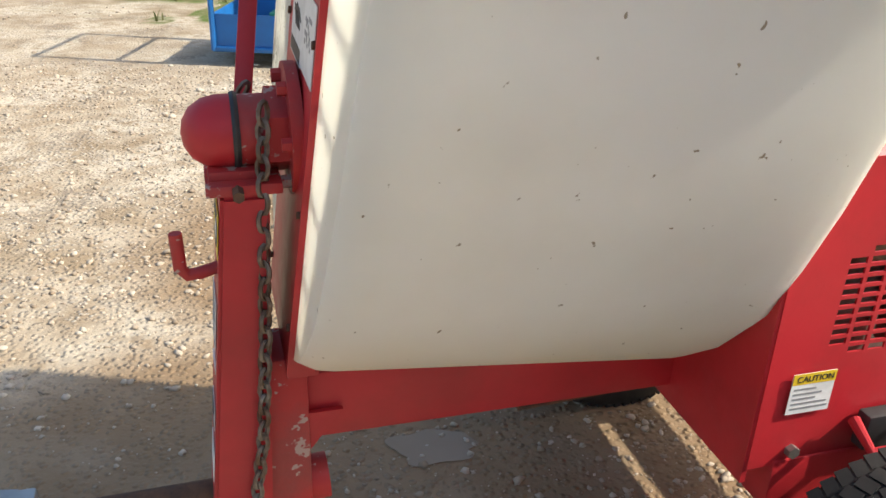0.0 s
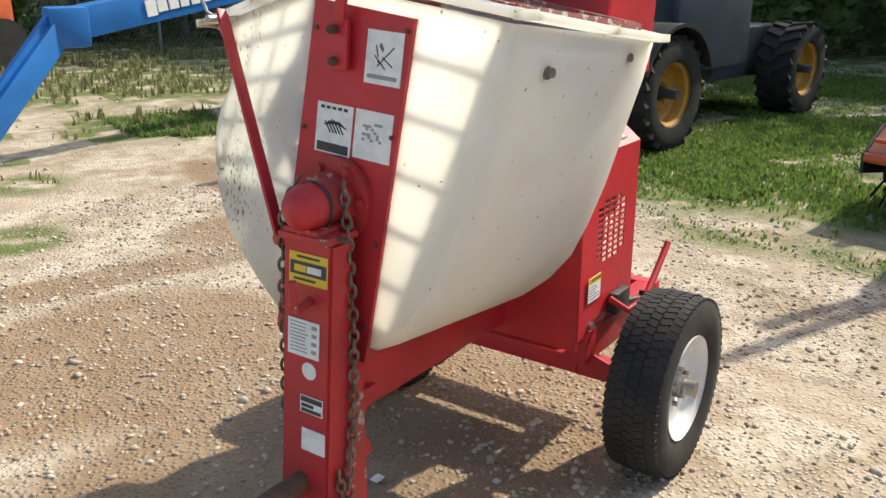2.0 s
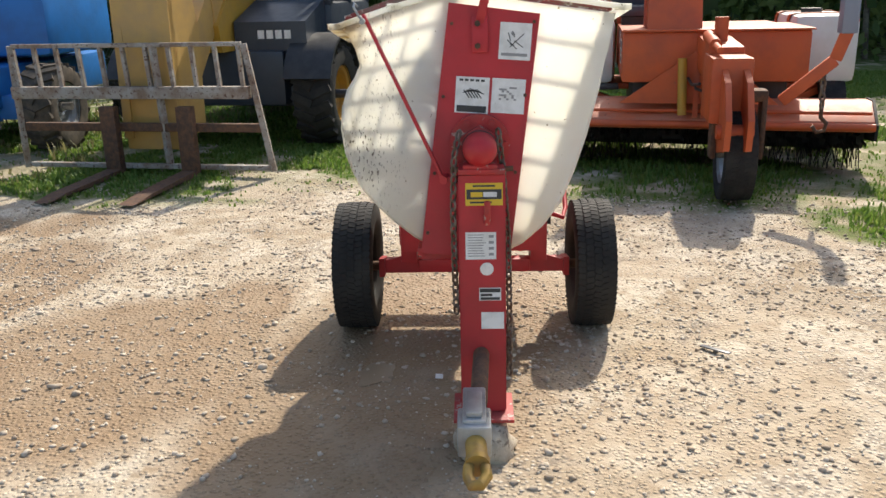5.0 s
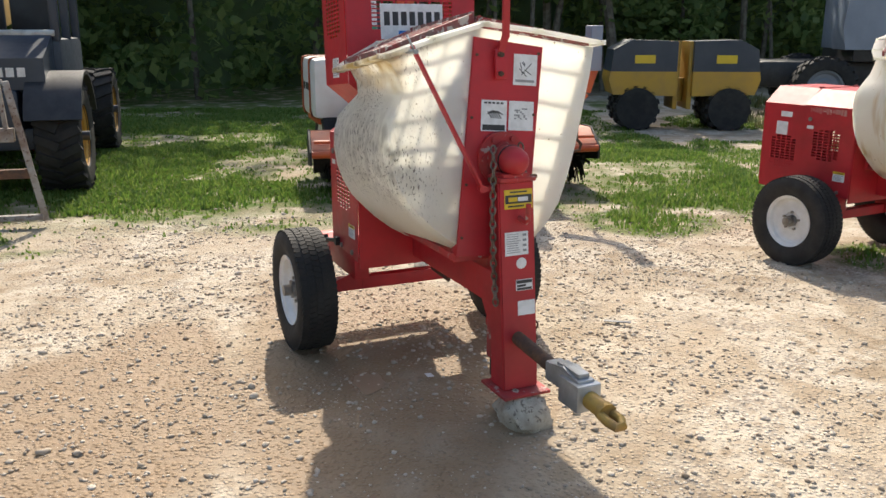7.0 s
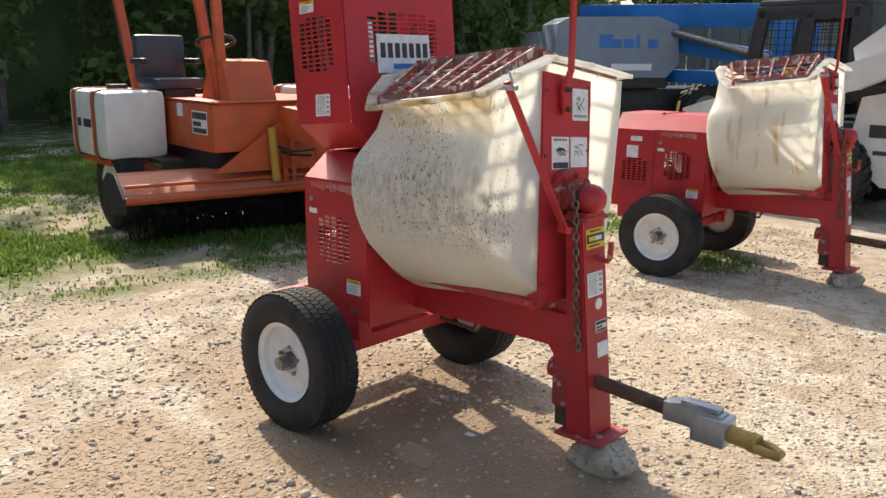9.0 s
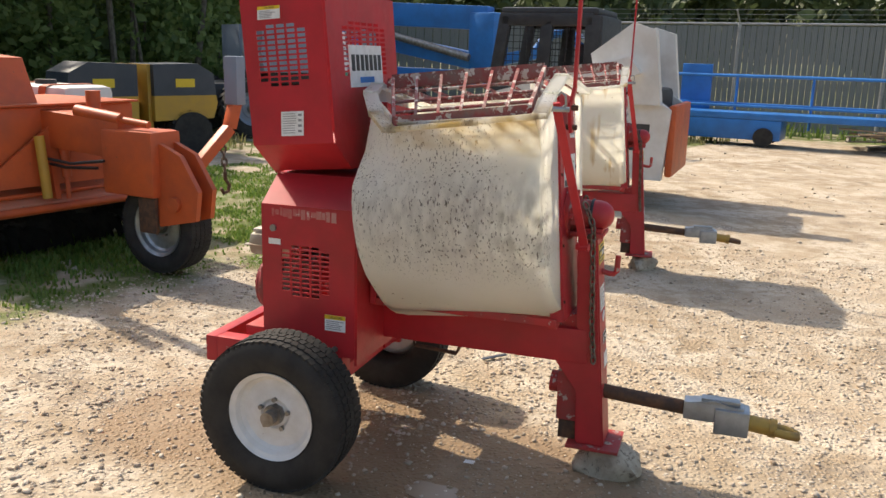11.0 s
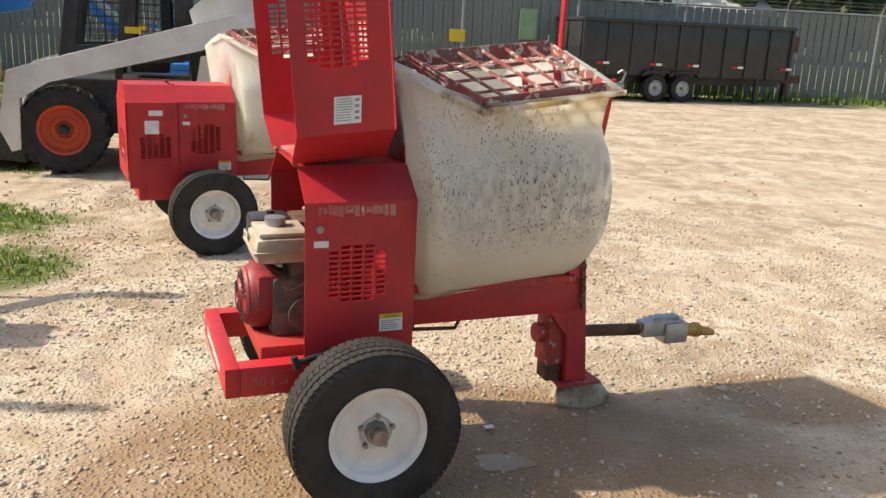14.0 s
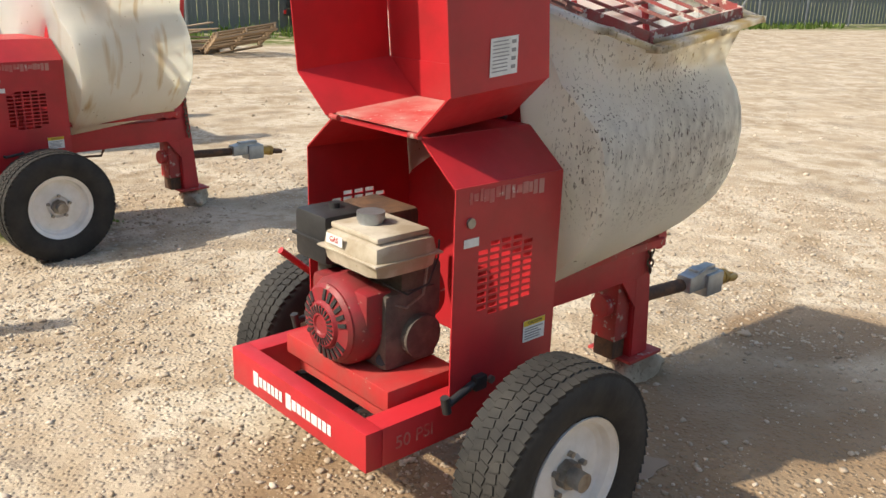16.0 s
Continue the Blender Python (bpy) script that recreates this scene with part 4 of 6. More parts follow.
        part("pull_lever", B().tube([(-0.02, -0.335, 0.52), (-0.03, -0.40, 0.50), (0.06, -0.42, 0.52), (0.22, -0.42, 0.66)], 0.011, 10), RED, tray, "red clutch lever")
        part("lever_bracket", B().box(0.0, 0.1, -0.35, -0.32, 0.46, 0.53, 0.004), BLACK, tray)
    else:
        part("rear_panel", B().box(0.445, 0.449, -0.31, 0.31, 0.44, 0.9).box(0.186, 0.449, -0.315, -0.311, 0.44, 0.62).box(0.186, 0.449, 0.311, 0.315, 0.44, 0.62), RED, tray)
        part("latch_bar", B().tube([(0.15, 0.325, 0.52), (0.15, 0.345, 0.52), (0.06, 0.345, 0.53), (0.06, 0.325, 0.53)], 0.008, 8), BLACK, tray)
    ax = part("axle", B().box(-0.08, -0.02, -0.42, 0.42, 0.262, 0.322, 0.004), RED, root, "red square axle tube")
    for s in (-1, 1):
        part("torsion_arm", B().prism([(-0.10, 0.335), (0.03, 0.31), (0.04, 0.245), (-0.10, 0.25)], s * 0.40, s * 0.425), RED, ax)
        part("spindle", B().cyl((0, s * 0.33, 0.272), (0, s * 0.5, 0.272), 0.022, n=12), RUSTY, ax)
        part("gusset", B().prism([(s * 0.26, 0.345), (s * 0.32, 0.345), (s * 0.42, 0.31), (s * 0.42, 0.265), (s * 0.26, 0.265)], -0.085, -0.075, "x").box(-0.09, -0.01, s * 0.25, s * 0.262, 0.27, 0.45), RED, ax)
        wheel(root, (0, s * 0.528, 0.278), 0.291, 0.178, 0.160, RIM_WHITE, s, rim_label="white painted steel rim with rust marks")
    if opened:
        engine(root)
    return root


def engine(root):
    """Small petrol engine in the open tray."""
    e = part("petrol_engine", B().box(0.08, 0.26, -0.12, 0.15, 0.475, 0.69, 0.02).box(0.06, 0.2, -0.14, 0.14, 0.6, 0.75, 0.015).cyl((0.15, 0.13, 0.56), (0.15, 0.175, 0.56), 0.06, n=18), ENGINE_DARK, root, "dusty small petrol engine")
    part("recoil_shroud", B().lathe([(0.118, 0.235), (0.125, 0.25), (0.122, 0.31), (0.105, 0.335)], (0, 0.01, 0.595), "x", 36).box(0.22, 0.31, -0.115, 0.135, 0.575, 0.70, 0.02), SHROUD, e, "scuffed dark red fan shroud")
    rc = (0, 0.01, 0.595)
    g = part("recoil_cover", B().lathe([(0.107, 0.328), (0.107, 0.338), (0.098, 0.348), (0.064, 0.354), (0.058, 0.364), (0.028, 0.367), (0.024, 0.362), (0.001, 0.362)], rc, "x", 36), SHROUD, e, "dusty red pull-starter cover")
    b = B()
    for i in range(24):
        a = 2 * math.pi * i / 24
        u, w = math.cos(a), math.sin(a)
        b.beam((0.3665, 0.01 + u * 0.034, 0.595 + w * 0.034), (0.3655, 0.01 + u * 0.054, 0.595 + w * 0.054), 0.005, 0.004, 0, (1, 0, 0))
    for k in range(3):
        for i in range(6):
            a = radians(120 * k + 14 + i * 15)
            u, w = math.cos(a), math.sin(a)
            b.beam((0.3545, 0.01 + u * 0.068, 0.595 + w * 0.068), (0.349, 0.01 + u * 0.096, 0.595 + w * 0.096), 0.011, 0.006, 0, (1, 0, 0))
    part("cooling_slots", b, BLACK, g, "dark cooling slots", 0)
    t = B().box(0.12, 0.33, -0.04, 0.20, 0.75, 0.85, 0.042).box(0.115, 0.335, -0.045, 0.205, 0.795, 0.801, 0.002).box(0.14, 0.31, -0.02, 0.18, 0.845, 0.862, 0.008)
    tank = part("fuel_tank", t, TANK_CREAM, e, "dusty cream fuel tank")
    part("filler_cap", B().cyl((0.235, 0.055, 0.858), (0.235, 0.055, 0.872), 0.033, n=24).cyl((0.235, 0.055, 0.872), (0.235, 0.055, 0.893), 0.037, n=24), ZINC, tank, "chromed filler cap")
    gas = decal(tank, (0.3355, 0.0, 0.842), (0, 1, 0), (0, 0, -1), 0.07, 0.026, "white", label="small white fuel decal")
    letters("fuel_word", "GAS", 0.02, Matrix.Translation((0.3372, 0.035, 0.829)) @ Matrix.Rotation(radians(90), 4, "Z") @ Matrix.Rotation(radians(90), 4, "X"), LAMP_RED, gas)
    part("air_cleaner", B().box(0.15, 0.30, -0.21, -0.06, 0.72, 0.86, 0.02).box(0.145, 0.305, -0.215, -0.055, 0.78, 0.79, 0.003).cyl((0.22, -0.13, 0.86), (0.22, -0.13, 0.875), 0.015, n=12), BLACK, e, "grey-black plastic air cleaner box")
    part("muffler", B().box(0.02, 0.15, -0.2, 0.0, 0.74, 0.86, 0.02), RUSTY, e)
    part("carburettor", B().box(0.17, 0.24, -0.19, -0.12, 0.62, 0.72, 0.008).cyl((0.2, -0.16, 0.55), (0.2, -0.16, 0.62), 0.03, n=14), ENGINE_DARK, e)
    part("throttle_cable", B().tube([(0.25, 0.13, 0.72), (0.22, 0.19, 0.70), (0.16, 0.20, 0.72), (0.12, 0.19, 0.78), (0.1, 0.17, 0.82)], 0.003, 6), BLACK, e)
    part("spark_lead", B().tube([(0.28, 0.12, 0.68), (0.2, 0.16, 0.65), (0.15, 0.17, 0.68), (0.12, 0.15, 0.76)], 0.004, 6), STEEL, e)
    part("pulley", B().cyl((-0.0, 0.0, 0.62), (0.06, 0.0, 0.62), 0.09, n=28).cyl((0.06, 0.0, 0.62), (0.12, 0.0, 0.62), 0.02, n=12), RED_WORN, e)
    part("oil_dipstick", B().cyl((0.24, 0.115, 0.50), (0.26, 0.135, 0.51), 0.016, n=10), BLACK, e)
    for y in (-0.09, 0.08):
        part("mount_bolt", B().cyl((0.24, y, 0.465), (0.24, y, 0.485), 0.009, n=6), STEEL, e)


MAIN = pose(0.647, 1.563, 0, 0, 0, 18.9)
SECOND = pose(1.89, -1.50, 0, 0, 0, 23.0)
mixer(MAIN, "red towable mortar mixer, white plastic drum, hood open", True, POLY, "mortar mixers")
mixer(SECOND, "red towable mortar mixer, stained white drum, hood closed", False, POLY_CLEAN, "mortar mixers")


def boulder(m, r, label):
    b = B()
    made = bmesh.ops.create_icosphere(b.bm, subdivisions=3, radius=1)["verts"]
    for v in made:
        d = 1 + 0.35 * noise.noise(v.co * 1.6 + Vector((5, 3, 1))) + 0.16 * noise.noise(v.co * 4) + 0.08 * noise.noise(v.co * 11)
        v.co = Vector((v.co.x * r[0] if isinstance(r, tuple) else v.co.x * r, v.co.y * (r[1] if isinstance(r, tuple) else r), v.co.z * (r[2] if isinstance(r, tuple) else r))) * d
    return solo("concrete_lump", b, CONCRETE, label, "rock", m, smooth=60)


boulder(MAIN @ pose(-1.13, -0.03, 0.012), (0.125, 0.105, 0.085), "rough grey concrete lump under the mixer's foot plate")
boulder(SECOND @ pose(-1.10, -0.03, 0.02, 0, 0, 60), (0.12, 0.10, 0.08), "rough grey concrete lump under the second mixer's foot")


# ---- orange sweeper ----
def sweeper(m):
    r = thing("road_sweeper", m, "orange ride-on road sweeper with white water tanks on grass", "sweeper")
    # x forward, y left
    wheel(r, (-2.02, -1.12, 0.36), 0.36, 0.22, 0.21, RIM_WHITE, -1, name="rear_wheel")
    wheel(r, (-2.02, 1.12, 0.36), 0.36, 0.22, 0.21, RIM_WHITE, 1, name="rear_wheel")
    wheel(r, (0.02, 0.05, 0.33), 0.33, 0.22, 0.2, ZINC, -1, name="front_wheel")
    body = part("body", B().box(-2.72, -0.95, -0.72, 0.72, 0.72, 1.12, 0.03), ORANGE, r, "orange engine body")
    # no hollow here: a black block paints the shade under the body
    part("engine_bay_shade", B().box(-2.4, -1.2, -0.62, 0.62, 0.36, 0.74, 0.03), BLACK, r, "solid black block standing for the shaded engine bay")
    part("deck_plate", B().box(-1.9, -0.9, -0.73, 0.73, 1.12, 1.135, 0.004), ORANGE, body)
    decal(body, (-1.35, -0.7225, 1.05), (1, 0, 0), (0, 0, -1), 0.3, 0.19, "dark")
    decal(body, (-1.65, -0.7225, 1.1), (1, 0, 0), (0, 0, -1), 0.12, 0.11, "white")
    for s in (-1, 1):
        t = part("water_tank", B().box(-2.75, -1.78, s * 0.76, s * 1.30, 0.62, 1.2, 0.07), TANK_WHITE, r, "white plastic water tank")
        for x in (-2.58, -2.05):
            part("strap", B().box(x - 0.015, x + 0.015, s * 0.75, s * 1.308, 0.61, 1.208, 0.06), ORANGE, t)
        part("tank_cap", B().cyl((-2.3, s * 1.0, 1.19), (-2.3, s * 1.0, 1.24), 0.09, n=20), BLACK, t)
        for i, w in enumerate((0.10, 0.22)):
            part("lettering_bar", B().box(-2.5 + i * 0.16, -2.5 + i * 0.16 + w * 0.9, s * 1.30, s * 1.304, 0.88, 0.95), INK, t)
        part("tank_bracket", B().box(-2.65, -1.9, s * 0.6, s * 1.25, 0.56, 0.615, 0.01).beam((-1.95, s * 1.1, 0.58), (-1.7, s * 0.7, 0.45), 0.06, 0.06), ORANGE, t)
    part("fender", B().box(-1.78, -1.5, -0.95, -0.72, 0.6, 0.63, 0.01), BLACK, body)
    seat = part("seat", B().box(-2.36, -1.9, -0.80, -0.34, 1.2, 1.3, 0.04).box(-2.43, -2.31, -0.80, -0.34, 1.25, 1.68, 0.04), NAVY, r, "dark vinyl operator seat")
    part("seat_base", B().box(-2.31, -1.95, -0.70, -0.42, 1.11, 1.21), BLACK, seat)
    for s in (-1, 1):
        part("armrest", B().box(-2.37, -2.07, -0.57 + s * 0.25 - 0.03, -0.57 + s * 0.25 + 0.03, 1.42, 1.47, 0.02), BLACK, seat)
    dash = part("dashboard", B().prism([(-1.59, 1.12), (-1.02, 1.12), (-1.15, 1.45), (-1.42, 1.47)], -0.52, -0.10), ORANGE, r, "sloped orange dashboard")
    part("steering_column", B().cyl((-1.37, -0.42, 1.4), (-1.47, -0.42, 1.6), 0.03, n=12), BLACK, dash)
    ring = [(-1.47 + 0.1 * math.cos(a), -0.42 + 0.17 * math.sin(a), 1.61 + 0.05 * math.cos(a)) for a in [2 * math.pi * i / 24 for i in range(24)]]
    part("steering_wheel", B().tube(ring, 0.014, 8, True).tube([ring[0], ring[12]], 0.01, 6), BLACK, dash)
    for x, y, x2 in ((-2.64, -0.69, -3.3), (-1.32, -0.5, -1.85), (-1.24, -0.48, -1.36)):
        part("roof_post", B().beam((x, y, 1.12), (x2, y, 2.7), 0.08, 0.06, 0.01), ORANGE, r)
    part("main_arm", B().beam((-1.3, -0.02, 0.98), (-0.2, -0.02, 0.92), 0.24, 0.26, 0.015).box(-0.35, 0.12, -0.16, 0.12, 0.55, 1.0, 0.03), ORANGE, r, "orange box-section front arm")
    part("filler_pipe", B().cyl((-0.55, -0.02, 1.0), (-0.55, -0.02, 1.24), 0.05, n=16), ORANGE, r)
    part("steer_cylinder", B().cyl((-0.62, -0.1, 1.1), (-0.2, -0.1, 1.06), 0.045, n=14).cyl((-0.2, -0.1, 1.06), (0.05, -0.1, 1.04), 0.025, n=10), ORANGE, r)
    part("fork", B().box(-0.06, 0.1, -0.13, -0.09, 0.3, 0.75, 0.02).box(-0.06, 0.1, 0.19, 0.23, 0.3, 0.75, 0.02).box(-0.06, 0.1, -0.13, 0.23, 0.7, 0.78, 0.02), RUSTY, r)
    part("hose", B().tube([(-1.1, -0.15, 0.85), (-0.9, -0.2, 0.76), (-0.6, -0.2, 0.74), (-0.3, -0.18, 0.78)], 0.012, 6), BLACK, r)
    part("hose", B().tube([(-1.3, -0.1, 0.82), (-1.0, -0.14, 0.72), (-0.7, -0.16, 0.7), (-0.4, -0.15, 0.72)], 0.012, 6), BLACK, r)
    part("tow_frame", B().prism([(0.1, 0.35), (0.42, 0.42), (0.45, 0.62), (0.3, 0.85), (0.05, 0.95), (-0.05, 0.8)], -0.09, -0.05).prism([(0.1, 0.35), (0.42, 0.42), (0.45, 0.62), (0.3, 0.85), (0.05, 0.95), (-0.05, 0.8)], 0.05, 0.09).cyl((0.25, -0.12, 0.52), (0.25, 0.12, 0.52), 0.05, n=16), ORANGE, r, "orange drawbar cheeks")
    part("drawbar", B().beam((0.05, 0.32, 0.70), (0.12, 0.62, 0.98), 0.08, 0.08, 0.01).beam((0.12, 0.62, 0.98), (0.14, 0.70, 1.25), 0.08, 0.08, 0.01), ORANGE, r, "raised orange drawbar")
    part("jack_plate", B().box(0.08, 0.2, 0.62, 0.72, 1.15, 1.5, 0.01), GREY, r)
    chain("hook_chain", [(0.1, 0.56, 0.95), (0.11, 0.57, 0.66)], r, 0.06, 0.009)
    part("hook", B().tube([(0.11, 0.57, 0.66), (0.11, 0.57, 0.6), (0.11, 0.61, 0.56), (0.11, 0.6, 0.51), (0.11, 0.55, 0.5), (0.11, 0.52, 0.54)], 0.014, 8), RUSTY, r)
    # brush under its hood, set askew
    k = Matrix.Translation((-1.2, -0.1, 0)) @ Matrix.Rotation(radians(-6), 4, "Z")
    hood = [(-0.34, 0.30), (-0.30, 0.46), (-0.12, 0.56), (0.14, 0.57), (0.34, 0.44), (0.36, 0.38), (0.34, 0.36), (0.12, 0.52), (-0.1, 0.51), (-0.27, 0.43), (-0.31, 0.3)]
    bh = part("brush_hood", B().prism(hood, -1.32, 1.32).move(k), ORANGE_DUSTY, r, "scuffed orange brush hood")
    part("hood_bar", B().cyl((0.37, -1.32, 0.40), (0.37, 1.32, 0.40), 0.03, n=12).cyl((0.30, -1.3, 0.5), (0.30, 1.3, 0.5), 0.016, n=8).move(k), ORANGE, bh)
    for s in (-1, 1):
        part("end_plate", B().prism([(-0.34, 0.2), (-0.34, 0.46), (-0.12, 0.57), (0.14, 0.58), (0.38, 0.42), (0.38, 0.3)], s * 1.32, s * 1.34).move(k), RUBBER, bh)
    part("lift_frame", B().prism([(-0.1, 0.5), (0.15, 0.95), (0.3, 0.95), (0.38, 0.46)], -0.02, 0.02).prism([(-0.6, 0.56), (0.0, 0.98), (0.12, 0.98), (0.62, 0.56)], 0.30, 0.325, "x").move(k), ORANGE, bh)
    part("lift_cylinder", B().cyl((0.38, -0.12, 0.92), (0.40, -0.10, 0.48), 0.035, n=14).move(k), YELLOW, bh, "yellow hydraulic cylinder")
    part("lift_cylinder", B().cyl((0.38, 0.06, 0.95), (0.40, 0.06, 0.62), 0.035, n=14).cyl((0.40, 0.06, 0.62), (0.41, 0.06, 0.46), 0.018, n=10).move(k), ORANGE, bh)
    br = B().cyl((0.02, -1.3, 0.27), (0.02, 1.3, 0.27), 0.09, n=16)
    rnd = random.Random(5)
    for i in range(1500):
        a, y = rnd.random() * 2 * math.pi, -1.28 + 2.56 * rnd.random()
        d = Vector((math.cos(a), rnd.uniform(-0.2, 0.2), math.sin(a)))
        b0, L = Vector((0.02, y, 0.27)), 0.23 + 0.03 * rnd.random()
        p, q = b0 + d * 0.06, b0 + d * L
        q.z = max(q.z, 0.005)
        side = d.cross(Vector((0, 1, 0))).normalized() * 0.012
        v = [br.bm.verts.new(w) for w in (p - side, p + side, q + side * 1.6, q - side * 1.6)]
        br.bm.faces.new(v)
    part("brush", br.move(k), RUBBER, bh, "black bristle brush drum", 0)


sweeper(pose(3.37, 0.60, 0, 0, 0, 191.0))


# ---- telescopic handler with pallet forks ----
def handler(m):
    r = thing("telehandler", m, "dark and tan telescopic handler with yellow wheels", "telehandler")
    for x in (0.0, -2.85):
        for s in (-1, 1):
            wheel(r, (x, s * 0.92, 0.50), 0.50, 0.40, 0.27, WHEEL_YELLOW, s, lug=True, rubber=RUBBER, hub_mat=NAVY, dish=0.15)
    part("chassis", B().box(-3.3, 0.35, -0.62, 0.62, 0.42, 0.95, 0.04).box(-0.2, 0.2, -0.8, 0.8, 0.4, 0.6, 0.03).box(-3.0, -2.7, -0.8, 0.8, 0.4, 0.6, 0.03), NAVY, r)
    cab = part("cab", B().box(-1.75, -0.3, 0.12, 0.92, 0.62, 1.38, 0.05).prism([(-0.3, 0.75), (0.3, 0.95), (0.3, 1.22), (-0.3, 1.42)], 0.12, 0.85), NAVY, r, "dark slate operator's cab")
    for x, y in ((-0.34, 0.16), (-0.34, 0.88), (-1.7, 0.16), (-1.7, 0.88), (-1.0, 0.88)):
        part("cab_pillar", B().beam((x, y, 1.35), (x, y, 2.35), 0.08, 0.08, 0.02), NAVY, cab)
    part("cab_roof", B().box(-1.8, -0.2, 0.08, 0.96, 2.32, 2.42, 0.04), NAVY, cab)
    part("cab_seat", B().box(-1.5, -1.0, 0.3, 0.75, 1.2, 1.35, 0.04).box(-1.55, -1.42, 0.3, 0.75, 1.3, 1.85, 0.04), BLACK, cab)
    part("windscreen_frame", B().box(-0.3, -0.27, 0.14, 0.88, 1.40, 1.46, 0.01), ZINC, cab)
    for i in range(4):
        part("lettering_bar", B().box(0.302, 0.306, 0.36 + i * 0.09, 0.425 + i * 0.09, 1.06, 1.14), DECAL, cab)
    for x in (0.0, -2.85):
        f = B()
        prof = [(0.60 * math.cos(radians(a)), 0.5 + 0.60 * math.sin(radians(a))) for a in range(20, 161, 14)]
        prof += [(0.57 * math.cos(radians(a)), 0.5 + 0.57 * math.sin(radians(a))) for a in range(160, 19, -14)]
        if x == 0.0:
            for s in (-1, 1):
                part("fender", B().prism([(x + u, w) for u, w in prof], s * 0.68, s * 1.15), BLACK, r, "glossy black mudguard")
    part("engine_cover", B().box(-2.6, -0.4, -0.95, -0.35, 0.65, 1.25, 0.08), NAVY, r)
    boom = part("boom", B().beam((-2.9, -0.12, 1.75), (0.6, -0.12, 1.35), 0.38, 0.42, 0.03).beam((0.5, -0.12, 1.42), (1.35, -0.12, 0.55), 0.34, 0.34, 0.03), TAN, r, "tan telescopic boom")
    part("boom_head", B().prism([(1.05, 0.3), (1.55, 0.3), (1.5, 1.9), (1.2, 1.95), (1.0, 1.2)], -0.42, -0.34).prism([(1.05, 0.3), (1.55, 0.3), (1.5, 1.9), (1.2, 1.95), (1.0, 1.2)], 0.02, 0.10).box(1.42, 1.52, -0.42, 0.1, 0.2, 1.75, 0.02), TAN, boom)
    part("boom_hood", B().prism([(-0.6, 0.95), (0.55, 0.95), (0.6, 1.2), (0.2, 1.6), (-0.6, 1.75)], -0.55, 0.1), YELLOW, boom)
    # fork carriage: rails, uprights and forks
    c = part("fork_carriage", B().box(1.62, 1.7, -1.35, 0.82, 0.66, 0.76, 0.008), RAIL_GREY, r, "chipped grey pallet fork carriage")
    part("top_rail", B().box(1.64, 1.68, -1.3, 0.78, 1.08, 1.115, 0.006), RAIL_GREY, c)
    part("low_rail", B().box(1.60, 1.66, -1.3, 0.9, 0.38, 0.45, 0.006), RUSTY, c)
    part("foot_rail", B().box(1.60, 1.66, -1.3, 0.95, 0.06, 0.10, 0.006), RAIL_GREY, c)
    for i in range(11):
        y = -1.28 + i * 0.205
        part("upright", B().beam((1.66, y, 0.74), (1.66, y - 0.02, 1.1), 0.035, 0.03), RAIL_GREY, c)
    for y0, y1 in ((0.80, 0.96), (-1.32, -1.36), (0.0, 0.02)):
        part("end_post", B().beam((1.66, y0, 1.1), (1.62, y1, 0.05), 0.05, 0.05, 0.006), RAIL_GREY, c)
    for y in (0.25, -0.45):
        part("fork", B().box(1.66, 1.74, y - 0.07, y + 0.07, 0.03, 0.6, 0.008).prism([(1.66, 0.02), (1.66, 0.07), (2.5, 0.045), (2.75, 0.02)], y - 0.065, y + 0.065), RUSTY, c, "rusty flat pallet fork")


handler(pose(4.6, 5.42, 0, 0, 0, 190.0))


